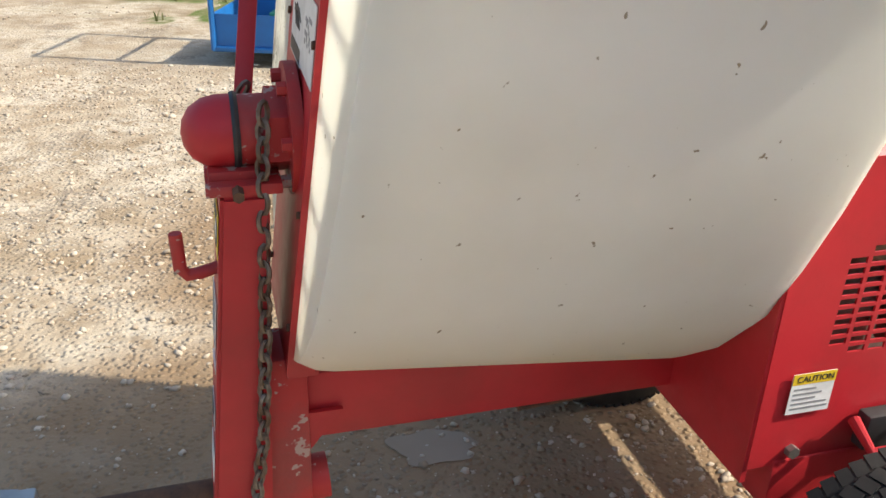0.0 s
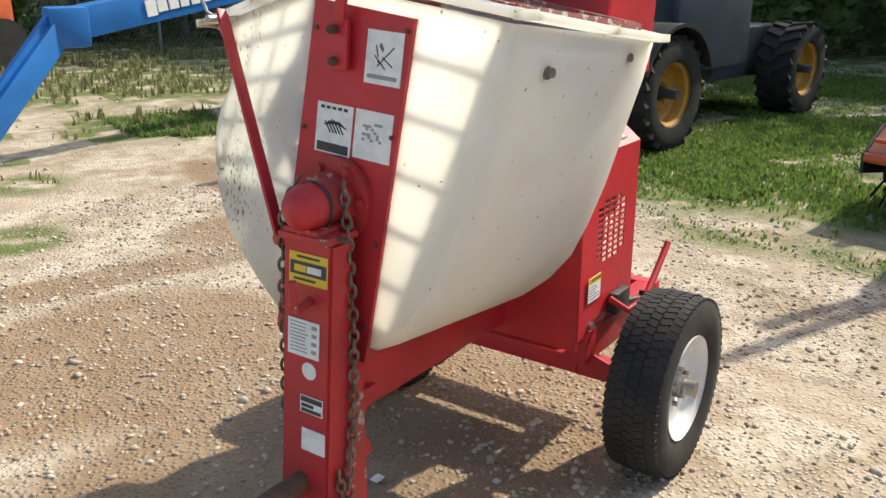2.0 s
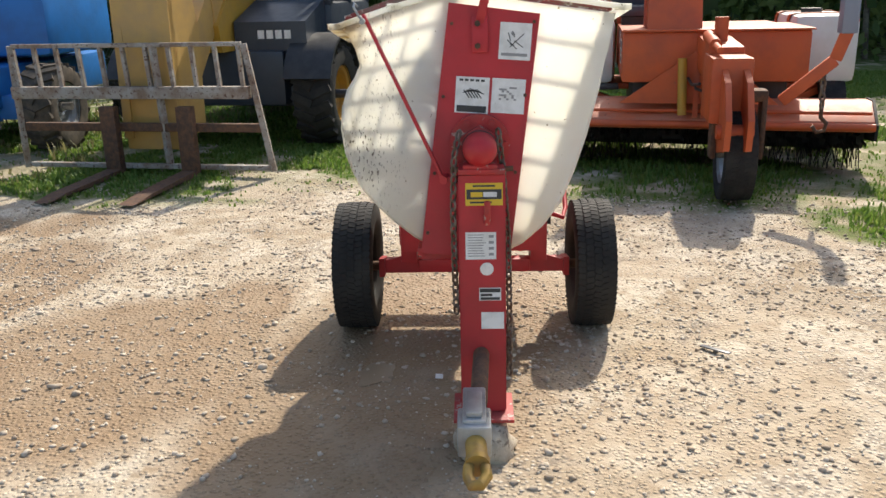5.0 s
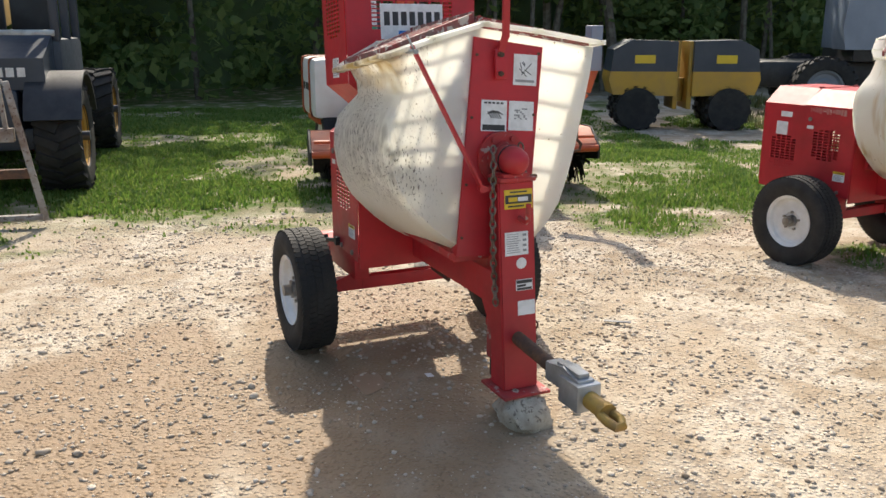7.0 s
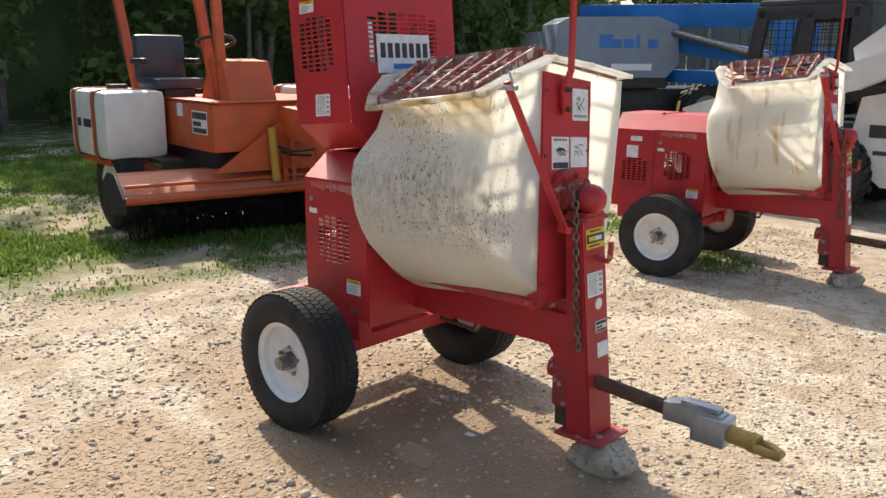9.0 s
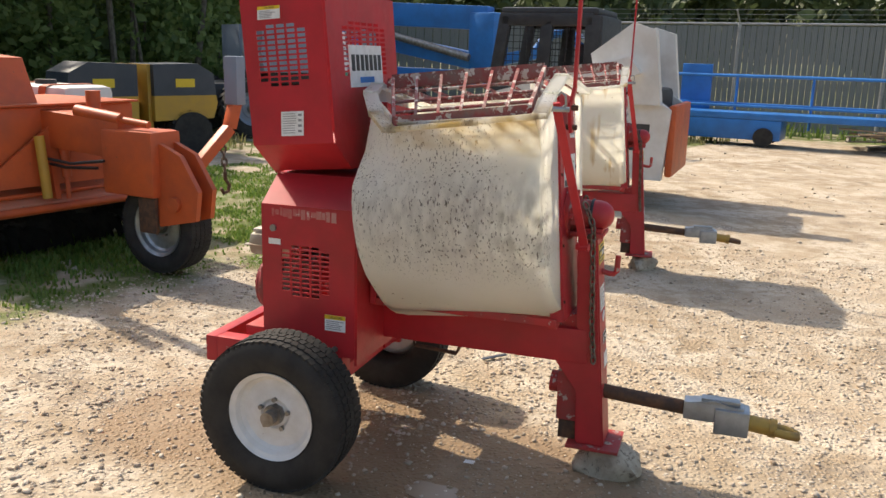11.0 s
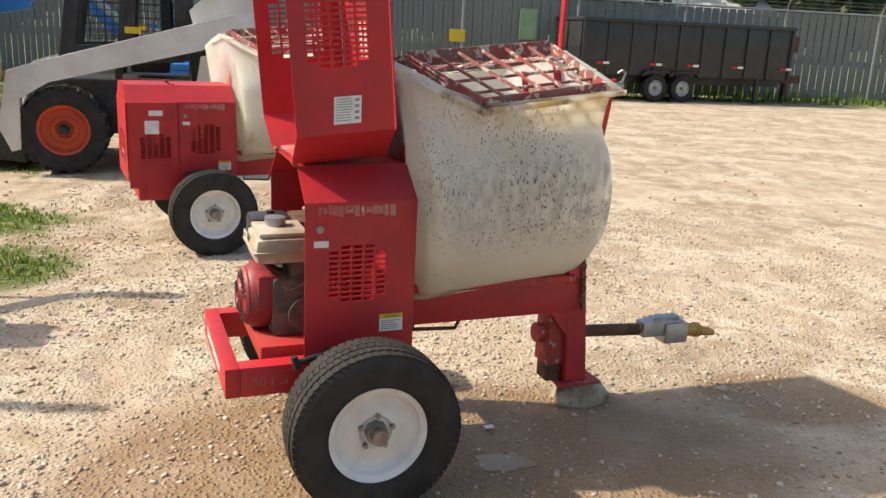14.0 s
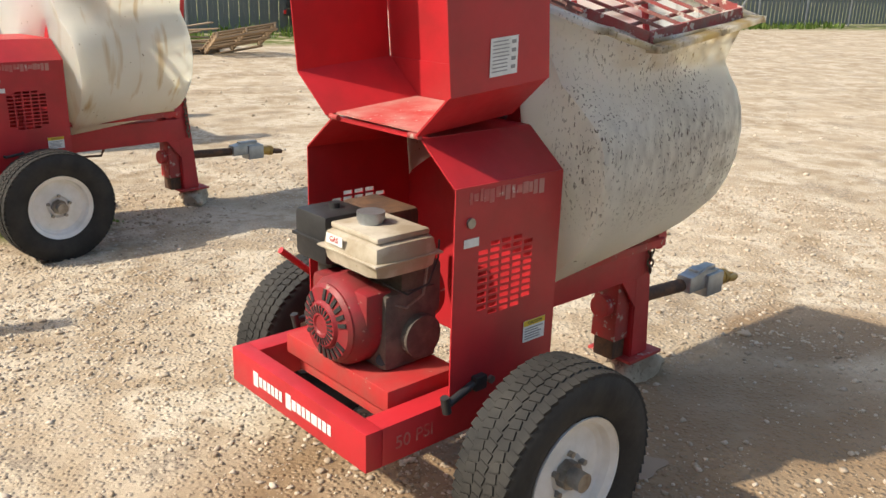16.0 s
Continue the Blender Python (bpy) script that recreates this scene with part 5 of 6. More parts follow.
# ---- blue boom lift with basket ----
def boom_lift(m):
    r = thing("boom_lift", Matrix.Identity(4), "blue articulated boom lift, its basket lowered to the ground", "boom lift")
    k = m
    ch = part("chassis", B().box(-2.4, 0.35, -0.55, 0.55, 0.42, 0.84, 0.06).box(-0.15, 0.15, -0.85, 0.85, 0.32, 0.56, 0.03).prism([(0.1, 0.3), (0.38, 0.36), (0.4, 0.8), (0.1, 0.9)], -0.5, 0.5).move(k), BLUE, r, "blue chassis")
    for x in (0.0, -2.1):
        for s in (-1, 1):
            w = wheel(r, (x, s * 1.0, 0.43), 0.43, 0.34, 0.23, ZINC, s, lug=True, rubber=RUBBER_DUSTY)
            w.matrix_basis = k
    part("turret", B().box(-1.9, -0.3, -0.9, 0.9, 0.9, 1.6, 0.1).move(k), BLUE, r, "blue turret cover")
    part("main_boom", B().beam((3.8, 8.3, 1.62), (0.55, 7.27, 1.10), 0.22, 0.26, 0.015), BLUE, r, "blue boom with white painted name")
    for i, w in enumerate((0.11, 0.10, 0.10, 0.09, 0.09, 0.09, 0.08, 0.09)):
        d = (Vector((3.8, 8.3, 1.62)) - Vector((0.55, 7.27, 1.10))).normalized()
        p = Vector((0.55, 7.27, 1.10)) + d * (0.72 + i * 0.125) + Vector((0.036, -0.114, 0))
        part("lettering_bar", B().beam(p, p + d * w, 0.012, 0.10 if i else 0.14), DECAL, r)
    part("knuckle", B().box(0.40, 0.72, 7.12, 7.42, 0.92, 1.25, 0.04), BLUE, r)
    part("jib", B().beam((0.56, 7.26, 1.15), (-0.40, 6.84, 0.14), 0.16, 0.2, 0.012).beam((0.42, 7.20, 1.18), (-0.34, 6.88, 0.36), 0.06, 0.05), BLUE, r, "blue jib arm")
    part("jib_cylinder", B().cyl((0.46, 7.22, 1.08), (-0.1, 6.98, 0.40), 0.035, n=12), BLACK, r)
    part("pivot", B().cyl((-0.36, 6.76, 0.19), (-0.36, 6.96, 0.19), 0.05, n=16).box(-0.72, -0.3, 6.76, 6.9, 0.2, 0.42, 0.02), BLUE, r)
    # basket
    bk = part("basket_floor", B().box(-1.75, -0.68, 5.72, 6.45, 0.12, 0.15, 0.004), STEEL, r, "mesh basket floor")
    part("kick_plate", B().box(-1.75, -0.68, 5.70, 5.715, 0.12, 0.34).box(-1.75, -0.68, 6.44, 6.455, 0.12, 0.34).box(-1.765, -1.75, 5.7, 6.455, 0.12, 0.34).box(-0.68, -0.665, 5.7, 6.455, 0.12, 0.34), BLUE, bk)
    for z in (0.11, 0.62, 1.15):
        part("rail", B().tube([(-1.76, 5.69, z), (-0.67, 5.69, z), (-0.67, 6.46, z), (-1.76, 6.46, z)], 0.02, 8, True), BLUE, bk)
    for x, y in ((-1.76, 5.69), (-0.67, 5.69), (-0.67, 6.46), (-1.76, 6.46), (-1.2, 5.69)):
        part("rail_post", B().cyl((x, y, 0.1), (x, y, 1.15), 0.02, n=8), BLUE, bk)
    part("control_box", B().box(-0.95, -0.7, 6.15, 6.42, 0.55, 1.1, 0.02), BLUE, bk)
    part("foot_box", B().box(-1.5, -1.3, 6.2, 6.4, 0.15, 0.27, 0.01), GREEN_DECAL, bk)


boom_lift(pose(3.5, 8.08, 0, 0, 0, 198.5))


# ---- trench roller ----
def trench_roller(m):
    r = thing("trench_roller", m, "yellow and black articulated trench roller", "roller")
    for s in (-1, 1):
        b = part("body_half", B().prism([(s * 0.12, 0.5), (s * 0.12, 0.86), (s * 1.1, 0.86), (s * 1.12, 0.74), (s * 1.05, 0.52)], -0.4, 0.4, ), YELLOW, r, "yellow lower body")
        part("hood", B().prism([(s * 0.12, 0.86), (s * 0.12, 1.3), (s * 0.8, 1.32), (s * 1.06, 1.18), (s * 1.1, 0.86)], -0.4, 0.4), NAVY, b, "dark rounded hood")
        part("drum", B().cyl((s * 0.68, -0.45, 0.31), (s * 0.68, 0.45, 0.31), 0.31, n=28), RUBBER, b)
        bl = B()
        for i in range(14):
            t = 2 * math.pi * i / 14
            for j in (-0.33, -0.11, 0.11, 0.33):
                bl.box(0.29, 0.345, j - 0.07, j + 0.07, -0.035, 0.035, 0, Matrix.Translation((s * 0.68, 0, 0.31)) @ Matrix.Rotation(t + j, 4, "Y"))
        part("drum_pads", bl, RUBBER, b)
        part("decal", B().box(s * 0.45, s * 0.75, -0.408, -0.402, 0.98, 1.1), YELLOW_DECAL, b)
    part("joint", B().box(-0.14, -0.07, -0.3, 0.3, 0.3, 1.3, 0.01).box(0.07, 0.14, -0.3, 0.3, 0.3, 1.3, 0.01).cyl((0, 0, 0.4), (0, 0, 0.75), 0.07, n=14), YELLOW, r)


trench_roller(pose(9.4, -3.1, 0, 0, 0, -98.0))


# ---- large grey and blue boom lift ----
def big_lift():
    r = thing("large_boom_lift", pose(-0.6, 0.55, 0), "large boom lift with grey engine cover and blue booms", "boom lift")
    k = pose(11.4, -8.3, 0, 0, 0, -106)
    part("chassis", B().box(-2.6, 2.2, -0.7, 0.7, 0.5, 0.95, 0.08).move(k), BLACK, r, "black chassis")
    for x in (-1.6, 1.7):
        for s in (-1, 1):
            w = wheel(r, (x, s * 1.0, 0.52), 0.52, 0.4, 0.29, GREY, s, lug=True)
            w.matrix_basis = k
    cov = part("engine_cover", B().prism([(-1.35, 1.15), (-1.42, 1.5), (-1.35, 2.1), (-1.1, 2.22), (0.6, 2.25), (1.0, 2.1), (1.05, 1.4), (0.8, 1.15)], -1.15, -0.3).move(k), GREY, r, "rounded grey engine cover")
    part("engine_cover", B().prism([(-1.2, 1.15), (-1.2, 2.0), (0.9, 2.0), (0.9, 1.15)], 0.3, 1.15).move(k), GREY, r)
    for i, w in enumerate((0.26, 0.2, 0.2, 0.08, 0.2)):
        x = -0.55 + i * 0.24
        part("lettering_bar", B().box(x, x + w, -1.156, -1.151, 1.68, 1.92 if i in (0, 3) else 1.84).move(k), BLUE, cov)
    part("decal", B().box(-0.3, 0.5, -1.156, -1.151, 1.28, 1.4).move(k), DECAL, cov)
    part("low_skirt", B().box(-1.2, 0.9, -1.05, 1.05, 0.95, 1.18, 0.04).move(k), BLACK, r)
    part("lower_boom", B().beam((11.2, -9.0, 1.95), (7.6, -9.6, 1.35), 0.3, 0.3, 0.02), BLUE, r)
    part("upper_boom", B().beam((12.4, -8.6, 2.35), (7.9, -9.6, 2.2), 0.34, 0.42, 0.02).box(7.65, 8.2, -9.85, -9.35, 1.25, 2.3, 0.04), BLUE, r, "blue upper boom")
    part("base_boom", B().beam((10.4, -9.1, 1.18), (8.0, -9.6, 1.14), 0.28, 0.24, 0.02), BLUE, r)
    part("boom_cylinder", B().cyl((10.2, -8.85, 2.0), (8.1, -9.25, 1.5), 0.07, n=12), STEEL, r)
    part("jib", B().beam((7.8, -9.6, 1.45), (6.9, -9.75, 1.62), 0.2, 0.2, 0.02).tube([(7.0, -9.75, 1.6), (6.75, -9.78, 1.95), (6.45, -9.8, 2.0), (6.25, -9.82, 1.85)], 0.11, 10).beam((6.3, -9.82, 1.9), (5.1, -10.0, 0.75), 0.16, 0.16, 0.02), BLUE, r)
    part("jib_cylinder", B().cyl((6.15, -9.7, 1.95), (5.0, -9.9, 0.95), 0.05, n=12), ZINC, r)


big_lift()


# ---- skid steer ----
def skid_steer(m):
    r = thing("skid_steer", m, "white skid-steer loader with red-orange wheels and black cab", "loader")
    for x in (0.0, -1.05):
        for s in (-1, 1):
            wheel(r, (x, s * 0.72, 0.42), 0.42, 0.3, 0.235, RED_RIM, s, lug=True, hub_mat=BLACK, dish=0.3)
    body = part("body", B().box(-1.85, 0.3, -0.55, 0.55, 0.35, 0.9, 0.04).box(-1.9, -1.2, -0.55, 0.55, 0.85, 1.25, 0.06), BLACK, r, "black lower body")
    for s in (-1, 1):
        part("rear_side", B().prism([(-2.0, 0.32), (-2.05, 1.05), (-1.75, 1.25), (-1.3, 1.15), (-1.2, 0.6), (-1.55, 0.32)], s * 0.56, s * 0.68), WHITE_MACHINE, body, "white rear side panel")
        part("tower", B().prism([(-1.95, 1.1), (-1.85, 1.85), (-1.62, 1.92), (-1.2, 1.6), (-1.25, 1.4), (-1.6, 1.55), (-1.62, 1.1)], s * 0.60, s * 0.76), WHITE_MACHINE, body)
        part("lift_arm", B().prism([(-1.75, 1.42), (-1.62, 1.58), (0.15, 1.08), (0.46, 0.98), (0.56, 0.45), (0.46, 0.22), (0.38, 0.24), (0.36, 0.72), (0.1, 0.88), (-1.3, 1.22)], s * 0.74, s * 0.88), WHITE_MACHINE, r, "white lift arm")
        part("arm_decal", B().box(-0.75, -0.6, s * 0.881, s * 0.884, 1.36, 1.42), YELLOW_DECAL, r)
        part("lettering_bar", B().box(-1.85, -1.4, s * 0.681, s * 0.684, 0.78, 0.9), INK, body)
        part("lettering_bar", B().box(-1.75, -1.45, s * 0.681, s * 0.684, 0.62, 0.66), INK, body)
    part("tail_door", B().box(-2.1, -2.02, -0.6, 0.6, 0.35, 1.1, 0.03), ORANGE, body, "orange-edged tail door")
    cab = part("cab", B().box(-1.2, -0.1, -0.5, 0.5, 1.98, 2.08, 0.04).box(-1.25, -1.1, -0.5, 0.5, 1.2, 2.0, 0.03), BLACK, r, "black cab with wire mesh sides")
    for x0, x1 in ((-0.15, -0.2), (-0.62, -0.62)):
        for s in (-1, 1):
            part("cab_post", B().beam((x0 + 0.12, s * 0.47, 0.9), (x1, s * 0.47, 2.0), 0.07, 0.07, 0.015), BLACK, cab)
    for s in (-1, 1):
        b = B()
        for i in range(13):
            b.beam((-1.08 + i * 0.075, s * 0.47, 1.2), (-1.08 + i * 0.075, s * 0.47, 1.98), 0.008, 0.008)
        for i in range(11):
            b.beam((-1.1, s * 0.47, 1.22 + i * 0.07), (-0.15, s * 0.47, 1.22 + i * 0.07), 0.008, 0.008)
        part("side_mesh", b, BLACK, cab, "", 0)
    for s in (-1, 1):
        part("side_frame", B().beam((0.0, s * 0.49, 0.95), (-0.16, s * 0.49, 2.0), 0.05, 0.13, 0.02).beam((-1.14, s * 0.49, 1.1), (-1.14, s * 0.49, 2.0), 0.05, 0.16, 0.02).beam((-1.15, s * 0.49, 1.95), (-0.1, s * 0.49, 1.95), 0.05, 0.14, 0.02).beam((-1.15, s * 0.49, 1.18), (-0.05, s * 0.49, 1.12), 0.05, 0.2, 0.02).beam((-0.62, s * 0.49, 1.15), (-0.66, s * 0.49, 1.95), 0.05, 0.1, 0.02), BLACK, cab)
    part("seat", B().box(-1.0, -0.6, -0.25, 0.25, 0.95, 1.1, 0.04).box(-1.05, -0.92, -0.25, 0.25, 1.05, 1.7, 0.04), BLACK, r)
    part("yellow_ribbon", B().beam((0.5, 0.9, 1.05), (0.55, 0.92, 0.7), 0.07, 0.02), YELLOW, r)
    part("quick_coupler", B().prism([(0.4, 0.06), (1.0, 0.14), (1.02, 0.2), (0.62, 0.36), (0.42, 0.3)], -0.55, 0.55), BLACK, r, "black quick-attach plate")
    for y in (-0.35, 0.4):
        part("tilt_cylinder", B().cyl((0.42, y, 0.75), (0.62, y, 0.28), 0.035, n=12), ZINC, r)
        part("lock_lever", B().tube([(0.75, y, 0.28), (1.0, y, 0.34), (1.15, y, 0.46)], 0.014, 6), BLACK, r)


skid_steer(pose(3.93, -4.5, 0, 0, 0, 15))


# ---- leaning attachment plate ----
def attachment(m):
    r = thing("loader_attachment", m, "black steel loader attachment plate leaning on the gravel", "attachment")
    part("plate", B().box(-0.04, 0.0, -0.38, 0.38, 0.0, 0.62, 0.01, Matrix.Rotation(radians(-18), 4, "Y")), BLACK, r)
    part("hose", B().tube([(0.1, -0.3, 0.5), (0.25, -0.6, 0.52), (0.3, -0.75, 0.3), (0.2, -0.6, 0.08), (0.15, -0.35, 0.1)], 0.016, 6), BLACK, r)
    part("hose", B().tube([(0.12, -0.2, 0.45), (0.3, -0.5, 0.42), (0.34, -0.62, 0.22), (0.25, -0.5, 0.06)], 0.016, 6), BLACK, r)
    part("frame", B().box(0.05, 0.5, -0.4, 0.3, 0.0, 0.12, 0.02), RUSTY, r)


attachment(pose(5.65, -4.1, 0, 0, 0, 100))


# ---- blue scissor lift by the fence ----
def scissor_lift(m):
    r = thing("scissor_lift", m, "small blue scissor lift platform parked in weeds by the fence", "scissor lift")
    part("base", B().box(-1.2, 1.2, -0.4, 0.4, 0.12, 0.5, 0.03), BLUE, r)
    part("ladder_panel", B().box(-0.9, -0.3, 0.42, 0.47, 0.5, 1.5, 0.02), BLUE, r)
    part("decal", B().box(-0.8, -0.4, 0.471, 0.474, 0.95, 1.2), DECAL, r)
    for z in (0.75, 1.3):
        part("rail", B().tube([(-1.2, 0.4, z), (3.0, 0.4, z), (3.0, -0.4, z), (-1.2, -0.4, z)], 0.025, 8, True), BLUE, r)
    for x in (-1.2, 0.2, 1.6, 3.0):
        part("rail_post", B().cyl((x, 0.4, 0.3), (x, 0.4, 1.3), 0.025, n=8), BLUE, r)
    part("platform", B().box(-1.2, 3.0, -0.4, 0.4, 0.5, 0.62, 0.02), BLUE, r)
    for x in (-0.9, 0.9):
        for s in (-1, 1):
            part("wheel", B().cyl((x, s * 0.36, 0.18), (x, s * 0.46, 0.18), 0.18, n=20), RUBBER, r)


scissor_lift(pose(4.2, -12.6, 0, 0, 0, 189))


# ---- fence ----
FENCE_A, FENCE_B = Vector((17.0, -13.2, 0)), Vector((-75.0, -32.9, 0))


def mesh_screen(name, c1, c2, sx, sz):
    m = bpy.data.materials.new(name)
    m.use_nodes = True
    n, l = m.node_tree.nodes, m.node_tree.links
    p = n["Principled BSDF"]
    co, mp, w = n.new("ShaderNodeTexCoord"), n.new("ShaderNodeMapping"), n.new("ShaderNodeTexWave")
    mp.inputs["Scale"].default_value = (sx, sx, sz)
    w.inputs["Scale"].default_value, w.inputs["Distortion"].default_value = 1.0, 1.5
    l.new(co.outputs["Object"], mp.inputs[0])
    l.new(mp.outputs[0], w.inputs["Vector"])
    t = n.new("ShaderNodeTexNoise")
    t.inputs["Scale"].default_value, t.inputs["Detail"].default_value = 0.5, 5
    l.new(co.outputs["Object"], t.inputs["Vector"])
    f = n.new("ShaderNodeMath")
    f.operation = "MULTIPLY"
    l.new(w.outputs["Fac"], f.inputs[0])
    l.new(t.outputs[0], f.inputs[1])
    x = n.new("ShaderNodeMix")
    x.data_type = "RGBA"
    x.inputs[6].default_value, x.inputs[7].default_value = (*c1, 1), (*c2, 1)
    l.new(f.outputs[0], x.inputs[0])
    l.new(x.outputs[2], p.inputs["Base Color"])
    p.inputs["Roughness"].default_value = 0.8
    return m


SLATS = mesh_screen("grey_privacy_slats", (0.15, 0.165, 0.16), (0.26, 0.275, 0.265), 9.0, 0.3)
fence = thing("yard_fence", Matrix.Identity(4), "tall grey chain-link fence with privacy slats", "fence", "", "structure")
d = (FENCE_B - FENCE_A)
FL = d.length
d.normalize()
up = Vector((0, 0, 1))
FH = 2.4
k = 0
step = 3.05
while k * step < FL - step:
    a, c = FENCE_A + d * k * step, FENCE_A + d * (k + 1) * step
    post = part("post", B().cyl(a, a + up * (FH + 0.03), 0.045, n=10).beam(a + up * FH, a + up * (FH + 0.3) + Vector((0.02, 0.22, 0)), 0.03, 0.03), GALV, fence)
    b = B()
    for j in range(24):
        s0, s1 = j / 24, (j + 0.93) / 24
        p, q = a + (c - a) * s0, a + (c - a) * s1
        nrm = Vector((-d.y, d.x, 0)) * (0.008 * (1 if j % 2 else -1))
        vs = [b.bm.verts.new(v) for v in (p + nrm + up * 0.05, q + nrm + up * 0.05, q + nrm + up * (FH - 0.04), p + nrm + up * (FH - 0.04))]
        b.bm.faces.new(vs)
    part("slat_panel", b, SLATS, fence, "", 0)
    k += 1
part("top_rail", B().cyl(FENCE_A + up * FH, FENCE_B + up * FH, 0.028, n=8), GALV, fence)
for i in range(3):
    part("barbed_wire", B().tube([FENCE_A + up * (FH + 0.1 * (i + 1)) + Vector((0, 0.07 * (i + 1), 0)), FENCE_B + up * (FH + 0.1 * (i + 1)) + Vector((0, 0.07 * (i + 1), 0))], 0.006, 4), GALV, fence)


def sign(x, z, w, h, mat, label):
    y = FENCE_A.y + (x - FENCE_A.x) * d.y / d.x
    solo("fence_sign", B().box(-w / 2, w / 2, 0.03, 0.05, -h / 2, h / 2), mat, label, "sign", pose(x, y + 0.04, z, 0, 0, 12))


sign(-0.75, 1.35, 0.4, 0.3, YELLOW_DECAL, "small yellow warning sign on the fence")
sign(-2.55, 1.7, 0.45, 0.75, paint("faded_green_mesh", (0.2, 0.36, 0.18), (0.3, 0.4, 0.28), 0.7), "faded green mesh patch on the fence")

# far fence behind the blue lift: bare chain-link posts
far_fence = thing("field_fence", Matrix.Identity(4), "bare chain-link fence in front of the wood", "fence", "", "structure")
for i in range(12):
    x, y = 2.0 + i * 1.4, 19.6 - i * 0.75
    part("post", B().cyl((x, y, 0), (x, y, 1.9), 0.03, n=8), GALV, far_fence)
    b = B()
    for j in range(18):
        o = j * 0.14
        for s in (-1, 1):
            p0 = Vector((x + 1.4 * (j / 18), y - 0.75 * (j / 18), 0.05 if s > 0 else 1.85))
            p1 = p0 + Vector((0.7, -0.375, s * 1.2))
            b.beam(p0, p1, 0.006, 0.006)
    part("wire_mesh", b, GALV, far_fence, "", 0)
part("top_rail", B().cyl((2.0, 19.6, 1.9), (18.8, 10.6, 1.9), 0.02, n=8), GALV, far_fence)


# ---- black dump trailer ----
def dump_trailer(m):
    r = thing("dump_trailer", m, "long black tandem-axle dump trailer beside the fence", "trailer")
    L_, W_ = 7.4, 2.2
    body = part("bed", B().box(0, L_, -W_, 0, 0.75, 2.3, 0.02), CONTAINER_BLACK, r, "black high-sided bed")
    for i in range(10):
        x = 0.05 + i * (L_ - 0.1) / 9
        part("side_rib", B().box(x - 0.05, x + 0.05, 0, 0.05, 0.75, 2.28, 0.01), CONTAINER_BLACK, body)
    part("top_rail", B().box(-0.03, L_ + 0.03, -0.02, 0.07, 2.25, 2.36, 0.02).box(-0.06, 0.0, -W_, 0, 2.25, 2.36, 0.02), CONTAINER_BLACK, body)
    for y in (-0.55, -1.65):
        part("rear_door", B().box(-0.05, -0.002, y - 0.5, y + 0.5, 0.8, 2.22, 0.015).box(-0.07, -0.05, y - 0.48, y + 0.48, 1.48, 1.54), CONTAINER_BLACK, body)
    part("chassis", B().box(-0.1, L_, -1.7, -0.5, 0.5, 0.75, 0.02).box(-0.12, -0.02, -W_, 0, 0.55, 0.75, 0.02), CONTAINER_BLACK, r)
    for x in (2.55, 3.5):
        wheel(r, (x, 0.0, 0.4), 0.4, 0.24, 0.22, ZINC, 1, lug=False, tread_n=30)
        part("wheel_arch", B().prism([(x - 0.55, 0.75), (x - 0.4, 0.9), (x + 0.4, 0.9), (x + 0.55, 0.75), (x + 0.5, 0.75), (x + 0.38, 0.86), (x - 0.38, 0.86), (x - 0.5, 0.75)], -0.12, 0.16), CONTAINER_BLACK, r)
    for y, mat in ((-0.15, LAMP_RED), (-2.05, LAMP_RED)):
        part("tail_lamp", B().box(-0.135, -0.12, y - 0.09, y + 0.09, 0.6, 0.7), mat, r)
        part("reflector", B().box(-0.135, -0.12, y - 0.25, y - 0.1, 0.62, 0.69), DECAL, r)
    for x in (0.5, 2.3, 3.6, 5.2, 7.0):
        part("reflector", B().box(x, x + 0.22, 0.05, 0.058, 1.05, 1.12), LAMP_RED, r)
        part("reflector", B().box(x + 0.22, x + 0.42, 0.05, 0.058, 1.05, 1.12), DECAL, r)
    part("number_plate", B().box(-0.14, -0.13, -0.75, -0.45, 0.42, 0.58), DECAL, r, "blank white plate")
    part("neck", B().beam((L_, -1.1, 0.7), (L_ + 1.2, -1.1, 0.75), 0.25, 0.25, 0.02).box(L_ + 0.6, L_ + 0.75, -1.2, -1.0, 0.0, 2.2, 0.02).box(L_ + 0.4, L_ + 0.9, -1.3, -0.9, 1.6, 2.1, 0.03), RUSTY, r, "gooseneck with jack")
    part("rear_leg", B().box(6.2, 6.3, -0.1, 0.0, 0, 0.75), CONTAINER_BLACK, r)


dump_trailer(pose(-3.7, -15.9, 0, 0, 0, 192.2) @ Matrix.Diagonal((0.78, -0.78, 0.82, 1)))


# ---- pallets ----
def pallet(m, label, mat, group="pallets"):
    r = thing("pallet", m, label, "pallet", group)
    for i in range(7):
        part("deck_board", B().box(-0.6, 0.6, -0.5 + i * 0.155, -0.41 + i * 0.155, 0.1, 0.12, 0.003), mat, r)
    for x in (-0.55, 0, 0.55):
        part("stringer", B().box(x - 0.02, x + 0.02, -0.5, 0.52, 0.02, 0.1, 0.003), mat, r)
    for y in (-0.45, 0, 0.45):
        part("bottom_board", B().box(-0.6, 0.6, y - 0.045, y + 0.045, 0.0, 0.02), mat, r)


